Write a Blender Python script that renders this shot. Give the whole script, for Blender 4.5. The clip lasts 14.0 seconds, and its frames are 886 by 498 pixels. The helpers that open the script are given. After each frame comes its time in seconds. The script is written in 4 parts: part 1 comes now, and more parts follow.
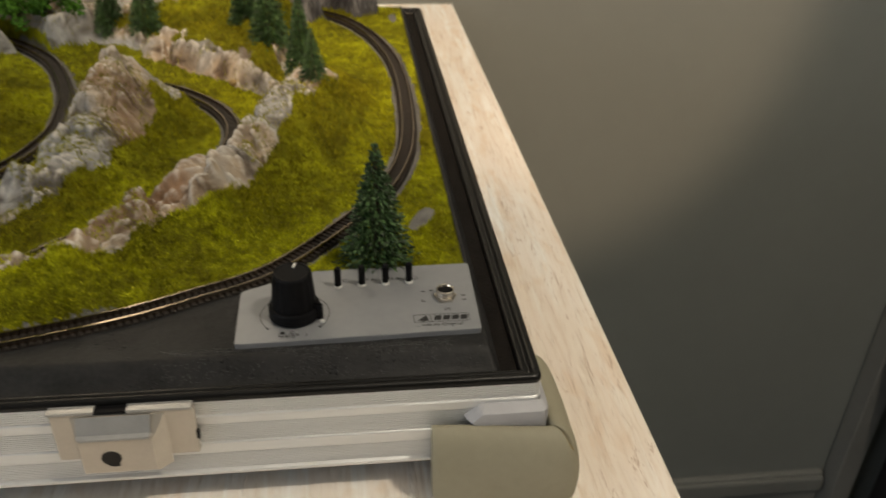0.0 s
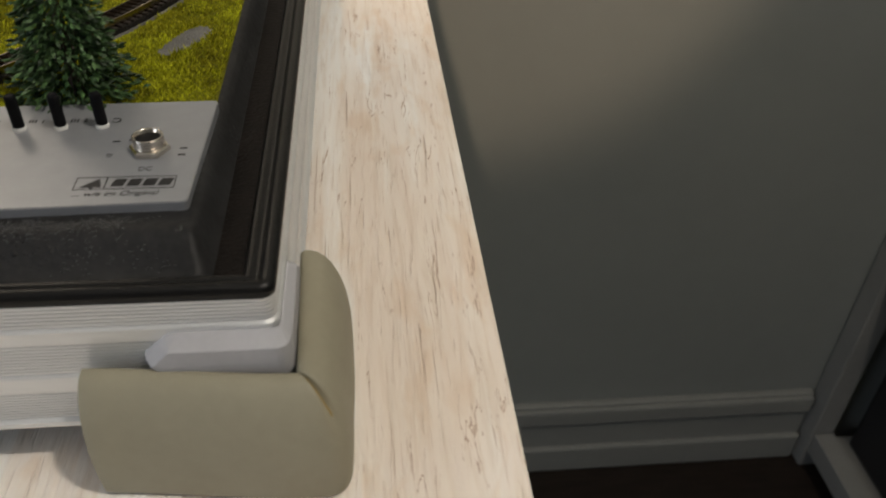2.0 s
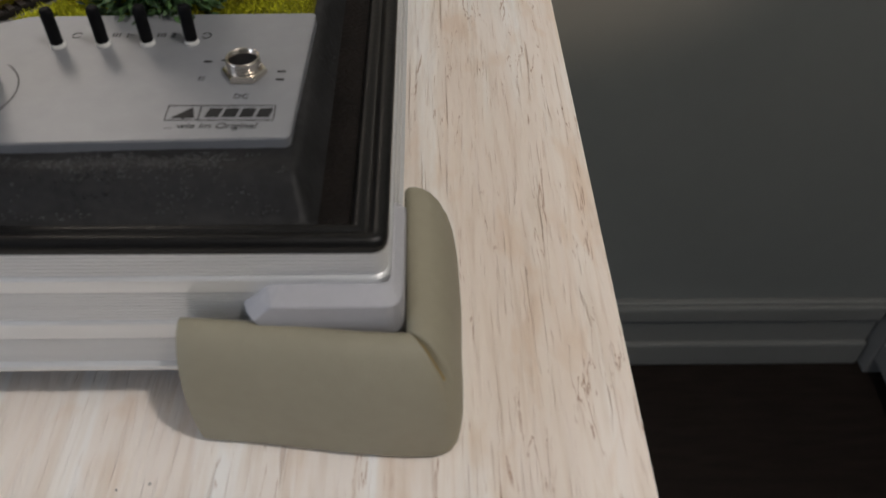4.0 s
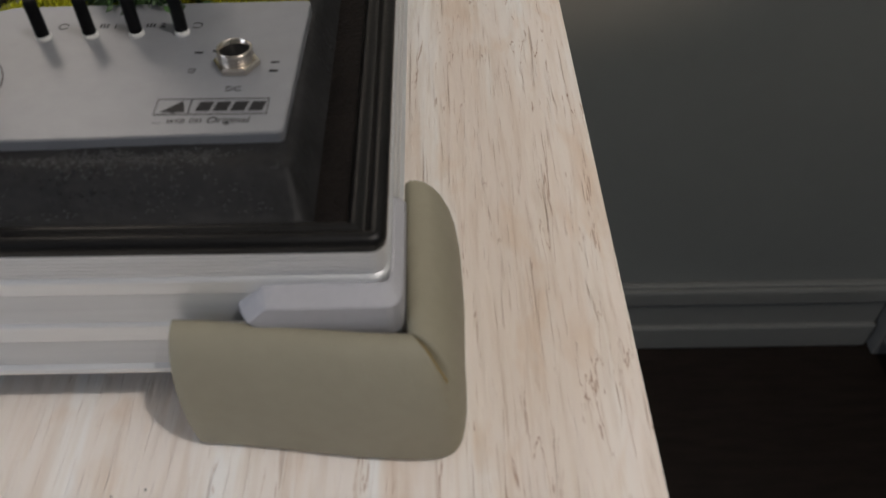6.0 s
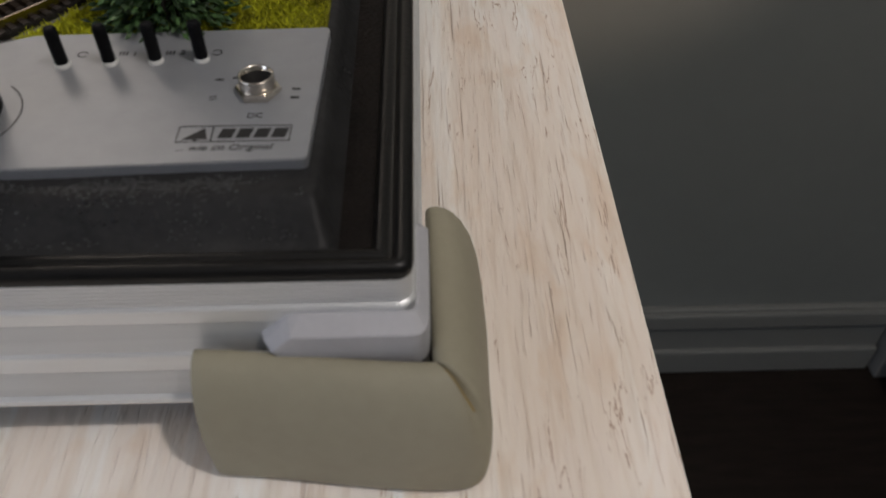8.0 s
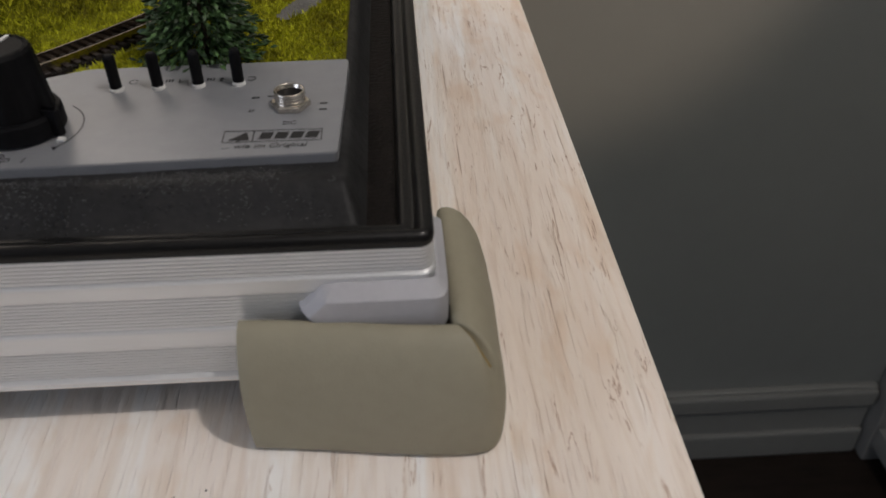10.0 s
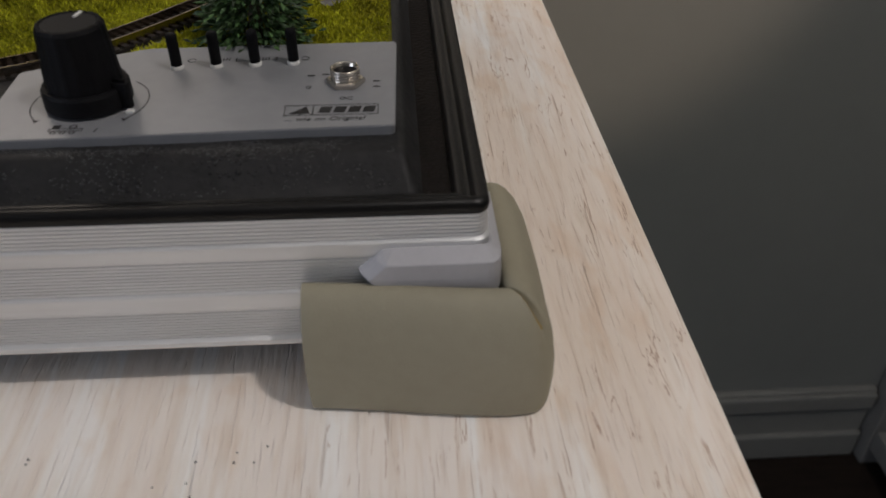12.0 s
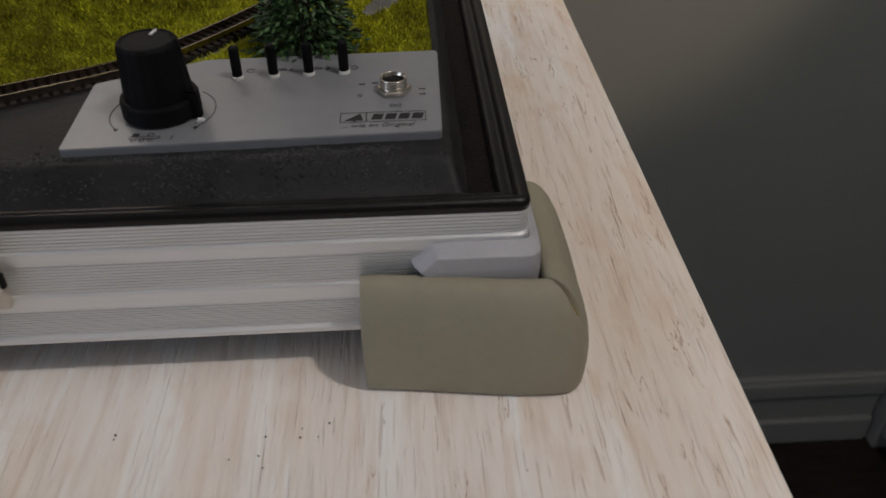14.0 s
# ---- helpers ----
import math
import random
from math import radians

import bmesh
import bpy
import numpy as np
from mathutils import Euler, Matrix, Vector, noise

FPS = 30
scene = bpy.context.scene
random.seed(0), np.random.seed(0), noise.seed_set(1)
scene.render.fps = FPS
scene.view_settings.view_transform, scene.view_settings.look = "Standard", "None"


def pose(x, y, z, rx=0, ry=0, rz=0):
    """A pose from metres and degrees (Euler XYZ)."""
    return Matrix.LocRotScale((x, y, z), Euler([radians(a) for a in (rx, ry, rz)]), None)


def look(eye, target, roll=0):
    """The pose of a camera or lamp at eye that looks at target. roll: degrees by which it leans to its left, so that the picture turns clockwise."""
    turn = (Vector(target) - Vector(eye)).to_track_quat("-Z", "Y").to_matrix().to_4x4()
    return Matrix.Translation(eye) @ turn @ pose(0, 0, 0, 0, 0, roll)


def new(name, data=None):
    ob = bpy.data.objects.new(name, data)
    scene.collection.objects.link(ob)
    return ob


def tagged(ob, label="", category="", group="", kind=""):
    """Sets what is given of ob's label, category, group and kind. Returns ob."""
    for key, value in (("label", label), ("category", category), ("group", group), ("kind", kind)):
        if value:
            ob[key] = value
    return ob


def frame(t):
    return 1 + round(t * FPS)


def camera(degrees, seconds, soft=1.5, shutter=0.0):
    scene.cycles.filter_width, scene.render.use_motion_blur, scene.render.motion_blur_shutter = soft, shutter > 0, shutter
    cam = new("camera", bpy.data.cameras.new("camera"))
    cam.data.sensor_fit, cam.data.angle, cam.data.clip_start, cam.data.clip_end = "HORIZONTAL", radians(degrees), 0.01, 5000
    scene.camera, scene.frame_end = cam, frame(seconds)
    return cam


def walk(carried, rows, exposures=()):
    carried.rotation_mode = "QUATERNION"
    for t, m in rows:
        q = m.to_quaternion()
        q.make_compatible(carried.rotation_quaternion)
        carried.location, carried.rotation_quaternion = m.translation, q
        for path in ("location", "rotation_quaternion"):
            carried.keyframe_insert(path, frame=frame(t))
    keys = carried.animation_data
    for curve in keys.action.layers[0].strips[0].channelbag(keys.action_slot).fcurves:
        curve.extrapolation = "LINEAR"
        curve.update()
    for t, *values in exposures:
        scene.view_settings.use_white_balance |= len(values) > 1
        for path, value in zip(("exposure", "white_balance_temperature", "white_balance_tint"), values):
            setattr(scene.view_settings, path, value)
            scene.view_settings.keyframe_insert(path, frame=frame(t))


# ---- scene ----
cam = camera(57.55, 14.0, shutter=0.35)
PATH = [
    (0, (-0.07097, -0.23840, 1.30965), (0.03683, 0.60899, 0.78973), 1.62),
    (0.5, (-0.03414, -0.20754, 1.28835), (0.07783, 0.62117, 0.73999), 1.59),
    (1, (0.00123, -0.16886, 1.27898), (0.11904, 0.63951, 0.70221), 2.63),
    (1.5, (0.02645, -0.15640, 1.24597), (0.14146, 0.64456, 0.65841), 2.80),
    (2, (0.02071, -0.13631, 1.21844), (0.11476, 0.64790, 0.60512), 2.25),
    (2.5, (0.01360, -0.12080, 1.21018), (0.07823, 0.64424, 0.56945), 1.68),
    (3, (0.01113, -0.11116, 1.19828), (0.05310, 0.64059, 0.54016), 1.28),
    (3.5, (0.01085, -0.10969, 1.20504), (0.04154, 0.61317, 0.51472), 1.38),
    (4, (0.00803, -0.11032, 1.21653), (0.02872, 0.57980, 0.49313), 0.96),
    (6.5, (0.00931, -0.10296, 1.21329), (0.02392, 0.57253, 0.47607), -0.21),
    (7, (0.00917, -0.10259, 1.21320), (0.02691, 0.58240, 0.48486), -0.22),
    (7.5, (0.00740, -0.10120, 1.21212), (0.02604, 0.59158, 0.49121), -0.08),
    (8, (0.00335, -0.10226, 1.21258), (0.02123, 0.59584, 0.49681), -0.11),
    (10.5, (-0.00849, -0.14642, 1.20596), (0.04455, 0.64848, 0.60155), -0.15),
    (11, (-0.01172, -0.15067, 1.21178), (0.04242, 0.64438, 0.60766), -0.04),
    (11.5, (-0.01615, -0.14922, 1.20961), (0.03823, 0.65130, 0.61277), -0.03),
    (12, (-0.02056, -0.14970, 1.20503), (0.03330, 0.64190, 0.59637), 0.42),
    (12.5, (-0.02105, -0.15257, 1.20598), (0.02669, 0.63862, 0.59627), 0.45),
    (13, (-0.02052, -0.15155, 1.20846), (0.02791, 0.63626, 0.59445), 0.40),
    (13.5, (-0.02616, -0.15294, 1.20899), (0.01659, 0.63625, 0.59633), 0.08),
    (14, (-0.03048, -0.16346, 1.21794), (0.01045, 0.62035, 0.59830), -0.51),
]
walk(cam, [(t, look(eye, target, roll)) for t, eye, target, roll in PATH],
     exposures=[(0.0, 0.18, 6600, 9), (1.5, 0.11, 6250, 10), (3.0, 0.05, 5850, 13), (4.0, -0.07, 5750, 14), (8.0, -0.16, 5750, 15), (10.5, -0.11, 5780, 16), (12.0, -0.27, 5780, 16), (14.0, -0.42, 5780, 16)])
cam.data.dof.use_dof, cam.data.dof.focus_distance, cam.data.dof.aperture_fstop = True, 0.29, 22.0

# ---- world, lights, exposure ----
TABLE = 1.05          # height of the table top
world = bpy.data.worlds.new("world")
scene.world = world
world.use_nodes = True
world.node_tree.nodes["Background"].inputs[0].default_value = (0.60, 0.68, 0.80, 1)
world.node_tree.nodes["Background"].inputs[1].default_value = 0.02


def lamp(name, kind, place, target, power, colour, size):
    data = bpy.data.lights.new(name, kind)
    data.energy, data.color = power, colour
    if kind == "AREA":
        data.shape, data.size, data.size_y = "RECTANGLE", size[0], size[1]
    else:
        data.shadow_soft_size = size
    ob = new(name, data)
    ob.matrix_world = look(place, target)
    return ob


lamp("ceiling_lamp_light", "POINT", (0.54, -0.30, 2.30), (0, 0, 1), 25.0, (1.0, 0.885, 0.72), 0.035)
lamp("wall_lamp_light", "POINT", (-0.40, 0.60, 1.60), (0, 0, 1), 2.4, (1.0, 0.82, 0.60), 0.10)
lamp("window_light", "AREA", (-2.4, -1.2, 1.65), (0, 0.1, 1.15), 15, (0.90, 0.95, 1.0), (1.5, 1.25))
# added spot with no fitting, stands in for the wall's warm sheen
spot = lamp("wall_glow_light", "SPOT", (-0.30, -1.30, 2.30), (0.08, 0.775, 1.21), 86, (1.0, 0.72, 0.46), 0.03)
spot.data.spot_size, spot.data.spot_blend = radians(23.5), 0.4

# ---- materials ----


def material(name, colour, rough=0.5, metal=0.0, vary=0.15, scale=40.0, bump=0.0, bump_scale=400.0, colour2=None,
             stretch=(1, 1, 1), spec=0.5, island=0.0, middle=None):
    """A surface with variation at two scales and fine relief."""
    m = bpy.data.materials.new(name)
    m.use_nodes = True
    nt = m.node_tree
    n, link = nt.nodes, nt.links.new
    b = n["Principled BSDF"]
    b.inputs["Roughness"].default_value, b.inputs["Metallic"].default_value = rough, metal
    b.inputs["Specular IOR Level"].default_value = spec
    geo = n.new("ShaderNodeNewGeometry")
    mp = n.new("ShaderNodeMapping")
    mp.inputs["Scale"].default_value = stretch
    link(geo.outputs["Position"], mp.inputs["Vector"])
    big, fine = n.new("ShaderNodeTexNoise"), n.new("ShaderNodeTexNoise")
    big.inputs["Scale"].default_value, fine.inputs["Scale"].default_value = scale, scale * 9
    big.inputs["Detail"].default_value, fine.inputs["Detail"].default_value = 4, 3
    for tex in (big, fine):
        link(mp.outputs[0], tex.inputs["Vector"])
    add = n.new("ShaderNodeMath")
    add.operation = "MULTIPLY_ADD"
    add.inputs[1].default_value = 0.6
    link(big.outputs[0], add.inputs[0])
    half = n.new("ShaderNodeMath")
    half.operation = "MULTIPLY"
    half.inputs[1].default_value = 0.4
    link(fine.outputs[0], half.inputs[0])
    link(half.outputs[0], add.inputs[2])
    ramp = n.new("ShaderNodeValToRGB")
    dark = colour2 or tuple(c * (1 - vary) for c in colour)
    lite = colour if colour2 else tuple(min(1, c * (1 + vary)) for c in colour)
    ramp.color_ramp.elements[0].color, ramp.color_ramp.elements[1].color = (*dark, 1), (*lite, 1)
    ramp.color_ramp.elements[0].position, ramp.color_ramp.elements[1].position = 0.36, 0.64
    if middle:
        ramp.color_ramp.elements.new(0.5).color = (*middle, 1)
    link(add.outputs[0], ramp.inputs[0])
    out = ramp.outputs[0]
    if island:
        mix = n.new("ShaderNodeHueSaturation")
        rnd = n.new("ShaderNodeMapRange")
        rnd.inputs[3].default_value, rnd.inputs[4].default_value = 1 - island, 1 + island
        link(geo.outputs["Random Per Island"], rnd.inputs[0])
        link(rnd.outputs[0], mix.inputs["Value"])
        link(out, mix.inputs["Color"])
        out = mix.outputs[0]
    link(out, b.inputs["Base Color"])
    if bump:
        tex = n.new("ShaderNodeTexNoise")
        tex.inputs["Scale"].default_value, tex.inputs["Detail"].default_value = bump_scale, 5
        link(mp.outputs[0], tex.inputs["Vector"])
        bp = n.new("ShaderNodeBump")
        bp.inputs["Strength"].default_value, bp.inputs["Distance"].default_value = bump, 0.001
        link(tex.outputs[0], bp.inputs["Height"])
        link(bp.outputs[0], b.inputs["Normal"])
    return m


def wood_material():
    """Whitewashed laminate with fine open grain running away from the front edge."""
    m = bpy.data.materials.new("whitewashed_wood")
    m.use_nodes = True
    nt = m.node_tree
    n, link = nt.nodes, nt.links.new
    b = n["Principled BSDF"]
    b.inputs["Roughness"].default_value = 0.5
    geo = n.new("ShaderNodeNewGeometry")

    def tex(scale, stretch, detail=5, distort=0.0, turn=0.0):
        mp, t = n.new("ShaderNodeMapping"), n.new("ShaderNodeTexNoise")
        mp.inputs["Rotation"].default_value = (0, 0, radians(turn))
        mp.inputs["Scale"].default_value = stretch
        link(geo.outputs["Position"], mp.inputs["Vector"])
        link(mp.outputs[0], t.inputs["Vector"])
        t.inputs["Scale"].default_value, t.inputs["Detail"].default_value = scale, detail
        t.inputs["Distortion"].default_value = distort
        return t.outputs[0]

    def ramp(src, stops):
        r = n.new("ShaderNodeValToRGB")
        e = r.color_ramp.elements
        e[0].position, e[0].color = stops[0][0], (*stops[0][1], 1)
        e[1].position, e[1].color = stops[-1][0], (*stops[-1][1], 1)
        for p, c in stops[1:-1]:
            e.new(p).color = (*c, 1)
        link(src, r.inputs[0])
        return r.outputs[0]

    def mix(a, c, f, how="MIX"):
        x = n.new("ShaderNodeMix")
        x.data_type, x.blend_type = "RGBA", how
        link(a, x.inputs[6]), link(c, x.inputs[7])
        if isinstance(f, float):
            x.inputs[0].default_value = f
        else:
            link(f, x.inputs[0])
        return x.outputs[2]

    white = (1, 1, 1)
    broad = ramp(tex(15, (1, 0.25, 1), 4), [(0.34, (0.90, 0.83, 0.75)), (0.47, (0.95, 0.905, 0.85)), (0.62, (0.95, 0.925, 0.895))])
    strokes = ramp(tex(75, (1, 0.09, 1), 2, 0.3, 12), [(0.46, (0.97, 0.925, 0.89)), (0.56, (0.99, 0.97, 0.95)), (0.62, (1.05, 1.08, 1.11))])
    streak = ramp(tex(420, (1, 0.06, 1), 7, 0.5), [(0.33, (0.86, 0.80, 0.73)), (0.50, (1.0, 0.985, 0.965)), (0.7, white)])
    cracks = ramp(tex(780, (1, 0.026, 1), 5, 0.6), [(0.27, (0.46, 0.34, 0.26)), (0.32, (0.70, 0.58, 0.47)), (0.345, white), (0.6, white)])
    dashes = ramp(tex(1200, (1, 0.05, 1), 4, 0.6), [(0.30, (0.55, 0.43, 0.34)), (0.36, (0.82, 0.73, 0.64)), (0.39, white), (0.6, white)])
    hair = ramp(tex(210, (1, 0.07, 1), 6, 0.5), [(0.490, white), (0.496, (0.50, 0.37, 0.28)), (0.499, (0.50, 0.37, 0.28)), (0.505, white)])
    broken = ramp(tex(190, (1, 0.3, 1), 3), [(0.50, (0, 0, 0)), (0.57, (1, 1, 1))])
    where = ramp(tex(30, (1, 0.5, 1), 3), [(0.36, (0.30, 0.30, 0.30)), (0.58, (1, 1, 1))])
    blotch = ramp(tex(90, (1, 0.35, 1), 5, 0.4), [(0.33, (0.84, 0.70, 0.55)), (0.46, white), (0.7, white)])
    col = mix(broad, streak, 0.55, "MULTIPLY")
    col = mix(col, strokes, 0.8, "MULTIPLY")
    col = mix(col, blotch, 0.38, "MULTIPLY")
    # the board is smoother where the whitewash lies thick, away from its end grain
    axes, thick = n.new("ShaderNodeSeparateXYZ"), n.new("ShaderNodeMapRange")
    link(geo.outputs["Position"], axes.inputs[0]), link(axes.outputs[0], thick.inputs[0])
    for k, value in ((1, -0.065), (2, -0.025), (3, 0.15), (4, 1.0)):
        thick.inputs[k].default_value = value
    plain = col
    col = mix(col, mix(col, dashes, 0.32, "MULTIPLY"), where)
    col = mix(col, cracks, 0.45, "MULTIPLY")
    col = mix(col, mix(col, hair, 1.0, "MULTIPLY"), broken)
    col = mix(plain, col, thick.outputs[0])
    relief = mix(mix(cracks, dashes, 0.6, "MULTIPLY"), streak, 0.35)
    link(col, b.inputs["Base Color"])
    bp = n.new("ShaderNodeBump")
    bp.inputs["Strength"].default_value, bp.inputs["Distance"].default_value = 0.9, 0.0009
    link(relief, bp.inputs["Height"])
    wave = n.new("ShaderNodeBump")
    wave.inputs["Strength"].default_value, wave.inputs["Distance"].default_value = 0.45, 0.0016
    link(tex(260, (1, 0.14, 1), 4, 0.4), wave.inputs["Height"])
    link(bp.outputs[0], wave.inputs["Normal"])
    link(wave.outputs[0], b.inputs["Normal"])
    return m


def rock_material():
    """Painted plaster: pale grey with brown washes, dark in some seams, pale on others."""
    m = bpy.data.materials.new("plaster_rock")
    m.use_nodes = True
    nt = m.node_tree
    n, link = nt.nodes, nt.links.new
    b = n["Principled BSDF"]
    b.inputs["Roughness"].default_value, b.inputs["Specular IOR Level"].default_value = 0.75, 0.25
    geo = n.new("ShaderNodeNewGeometry")

    def tex(scale, detail, distort=0.0):
        t = n.new("ShaderNodeTexNoise")
        t.inputs["Scale"].default_value, t.inputs["Detail"].default_value, t.inputs["Distortion"].default_value = scale, detail, distort
        link(geo.outputs["Position"], t.inputs["Vector"])
        return t.outputs[0]

    def ramp(src, stops):
        r = n.new("ShaderNodeValToRGB")
        e = r.color_ramp.elements
        e[0].position, e[0].color = stops[0][0], (*stops[0][1], 1)
        e[1].position, e[1].color = stops[-1][0], (*stops[-1][1], 1)
        for p, c in stops[1:-1]:
            e.new(p).color = (*c, 1)
        link(src, r.inputs[0])
        return r.outputs[0]

    wash = ramp(tex(16, 3), [(0.45, (0.33, 0.325, 0.315)), (0.55, (0.37, 0.295, 0.215)), (0.68, (0.24, 0.145, 0.085))])
    grain = ramp(tex(48, 6, 1.2), [(0.36, (0.34, 0.31, 0.29)), (0.50, (0.85, 0.85, 0.85)), (0.66, (1.25, 1.26, 1.28))])
    mul = n.new("ShaderNodeMix")
    mul.data_type, mul.blend_type = "RGBA", "MULTIPLY"
    mul.inputs[0].default_value = 1.0
    link(wash, mul.inputs[6]), link(grain, mul.inputs[7])
    cell = n.new("ShaderNodeTexVoronoi")
    cell.feature = "DISTANCE_TO_EDGE"
    cell.inputs["Scale"].default_value = 75
    warp = n.new("ShaderNodeMix")
    warp.data_type = "VECTOR"
    warp.inputs[0].default_value = 0.025
    wob = n.new("ShaderNodeTexNoise")
    wob.inputs["Scale"].default_value = 120
    link(geo.outputs["Position"], wob.inputs["Vector"])
    link(geo.outputs["Position"], warp.inputs[4]), link(wob.outputs["Color"], warp.inputs[5])
    link(warp.outputs[1], cell.inputs["Vector"])
    crack = ramp(cell.outputs["Distance"], [(0.0, (0.42, 0.38, 0.36)), (0.06, (1.0, 1.0, 1.0)), (0.10, (1.12, 1.12, 1.13)), (0.2, (1, 1, 1))])
    mul2 = n.new("ShaderNodeMix")
    mul2.data_type, mul2.blend_type = "RGBA", "MULTIPLY"
    mul2.inputs[0].default_value = 0.22
    link(mul.outputs[2], mul2.inputs[6]), link(crack, mul2.inputs[7])
    # dry-brushed paint: pale highlights put into the colour on convex edges
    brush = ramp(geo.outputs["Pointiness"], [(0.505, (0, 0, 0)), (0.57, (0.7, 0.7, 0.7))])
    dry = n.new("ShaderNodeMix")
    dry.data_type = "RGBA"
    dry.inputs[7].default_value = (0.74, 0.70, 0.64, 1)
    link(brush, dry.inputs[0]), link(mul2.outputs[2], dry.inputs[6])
    link(dry.outputs[2], b.inputs["Base Color"])
    bp = n.new("ShaderNodeBump")
    fold = n.new("ShaderNodeTexNoise")
    fold.noise_type = "RIDGED_MULTIFRACTAL"
    fold.inputs["Scale"].default_value, fold.inputs["Detail"].default_value, fold.inputs["Distortion"].default_value = 48, 5, 0.6
    link(geo.outputs["Position"], fold.inputs["Vector"])
    creases = ramp(fold.outputs[0], [(0.25, (0, 0, 0)), (1.0, (1, 1, 1))])
    bp.inputs["Strength"].default_value, bp.inputs["Distance"].default_value = 1.0, 0.006
    link(creases, bp.inputs["Height"])
    fine = n.new("ShaderNodeBump")
    fine.inputs["Strength"].default_value, fine.inputs["Distance"].default_value = 0.8, 0.002
    link(tex(170, 5, 1.0), fine.inputs["Height"])
    link(bp.outputs[0], fine.inputs["Normal"])
    link(fine.outputs[0], b.inputs["Normal"])
    # the same pale highlight colour along the crests of the folds
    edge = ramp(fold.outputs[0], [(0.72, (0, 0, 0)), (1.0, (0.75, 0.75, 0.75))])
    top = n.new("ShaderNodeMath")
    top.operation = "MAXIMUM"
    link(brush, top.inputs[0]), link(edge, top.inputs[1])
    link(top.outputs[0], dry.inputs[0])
    return m


def aluminium_material():
    m = material("brushed_aluminium", (0.74, 0.75, 0.755), 0.40, 0.55, 0.05, 60, 0.15, 900, stretch=(0.05, 1, 1))
    return m


WOOD = wood_material()
ALU = aluminium_material()
PANEL = material("silver_lacquer", (0.31, 0.32, 0.34), 0.42, 0.35, 0.04, 200, 0.08, 4000)
FOAM = material("olive_foam_rubber", (0.310, 0.287, 0.208), 0.62, 0, 0.05, 30, 0.10, 1500)
CLIP = material("pale_grey_plastic", (0.44, 0.44, 0.465), 0.45, 0, 0.04, 60)
BLACKPLASTIC = material("black_plastic", (0.006, 0.006, 0.007), 0.55, 0, 0.2, 200, 0.06, 2500, spec=0.12)
RIM = material("black_rubber_edging", (0.0055, 0.0053, 0.0053), 0.34, 0, 0.25, 60, 0.12, 900, spec=0.30)
PAINT = material("dark_grey_scenic_paint", (0.024, 0.0240, 0.0245), 0.50, 0, 0.3, 60, 0.3, 300, spec=0.15)


def add_grit(m, scale, height):
    """Scattered hardened drops and pits in a coat of paint."""
    n, link = m.node_tree.nodes, m.node_tree.links.new
    geo, cell, patch = n.new("ShaderNodeNewGeometry"), n.new("ShaderNodeTexVoronoi"), n.new("ShaderNodeTexNoise")
    cell.inputs["Scale"].default_value, patch.inputs["Scale"].default_value = scale, 45
    drop, keep, both = n.new("ShaderNodeMapRange"), n.new("ShaderNodeMapRange"), n.new("ShaderNodeMath")
    drop.inputs[1].default_value, drop.inputs[2].default_value, drop.inputs[3].default_value, drop.inputs[4].default_value = 0.10, 0.30, 1, 0
    keep.inputs[1].default_value, keep.inputs[2].default_value = 0.50, 0.66
    both.operation = "MULTIPLY"
    link(geo.outputs["Position"], cell.inputs["Vector"]), link(geo.outputs["Position"], patch.inputs["Vector"])
    link(cell.outputs["Distance"], drop.inputs[0]), link(patch.outputs[0], keep.inputs[0])
    link(drop.outputs[0], both.inputs[0]), link(keep.outputs[0], both.inputs[1])
    b = n["Principled BSDF"]
    bp = n.new("ShaderNodeBump")
    bp.inputs["Strength"].default_value, bp.inputs["Distance"].default_value = 0.9, height
    link(both.outputs[0], bp.inputs["Height"])
    link(b.inputs["Normal"].links[0].from_socket, bp.inputs["Normal"])
    link(bp.outputs[0], b.inputs["Normal"])


add_grit(PAINT, 700, 0.0004)
add_grit(PAINT, 380, 0.0006)
GRIT = material("glossy_paint_drop", (0.026, 0.0260, 0.0265), 0.28, 0, 0.3, 200, spec=0.6)
TROUGH = material("black_worn_lining", (0.008, 0.0062, 0.0055), 0.6, 0, 0.5, 90, 0.6, 700, spec=0.12)
GRASS = material("grass_mat", (0.32, 0.335, 0.011), 0.85, 0, 0, 20, 0.8, 900, colour2=(0.075, 0.068, 0.005), middle=(0.15, 0.152, 0.007), spec=0.1)
BLADE = material("grass_fibre", (0.60, 0.615, 0.018), 0.7, 0, 0, 20, colour2=(0.20, 0.19, 0.009), middle=(0.40, 0.405, 0.012), spec=0.15, island=0.45)
# olive patches, and the shade of steep slopes put into fibre colour
OLIVE_SHADE = material("olive_shade_fibre", (0.36, 0.345, 0.011), 0.7, 0, 0, 35, colour2=(0.12, 0.105, 0.007), middle=(0.24, 0.225, 0.009), spec=0.15, island=0.45)
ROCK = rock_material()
SLATE = material("dark_slate_rock", (0.20, 0.20, 0.21), 0.7, 0, 0, 45, 1.0, 300, colour2=(0.018, 0.018, 0.022), middle=(0.06, 0.06, 0.066), stretch=(1, 1, 0.3), spec=0.3)
BED = material("dark_track_bed", (0.018, 0.016, 0.014), 0.8, 0, 0.35, 200, 0.8, 1500, spec=0.2)
BALLAST = material("grey_track_bed", (0.17, 0.165, 0.155), 0.85, 0, 0.25, 120, 0.8, 1200, spec=0.2)
SLEEPER = material("dark_brown_sleeper", (0.022, 0.016, 0.012), 0.55, 0, 0.3, 200)
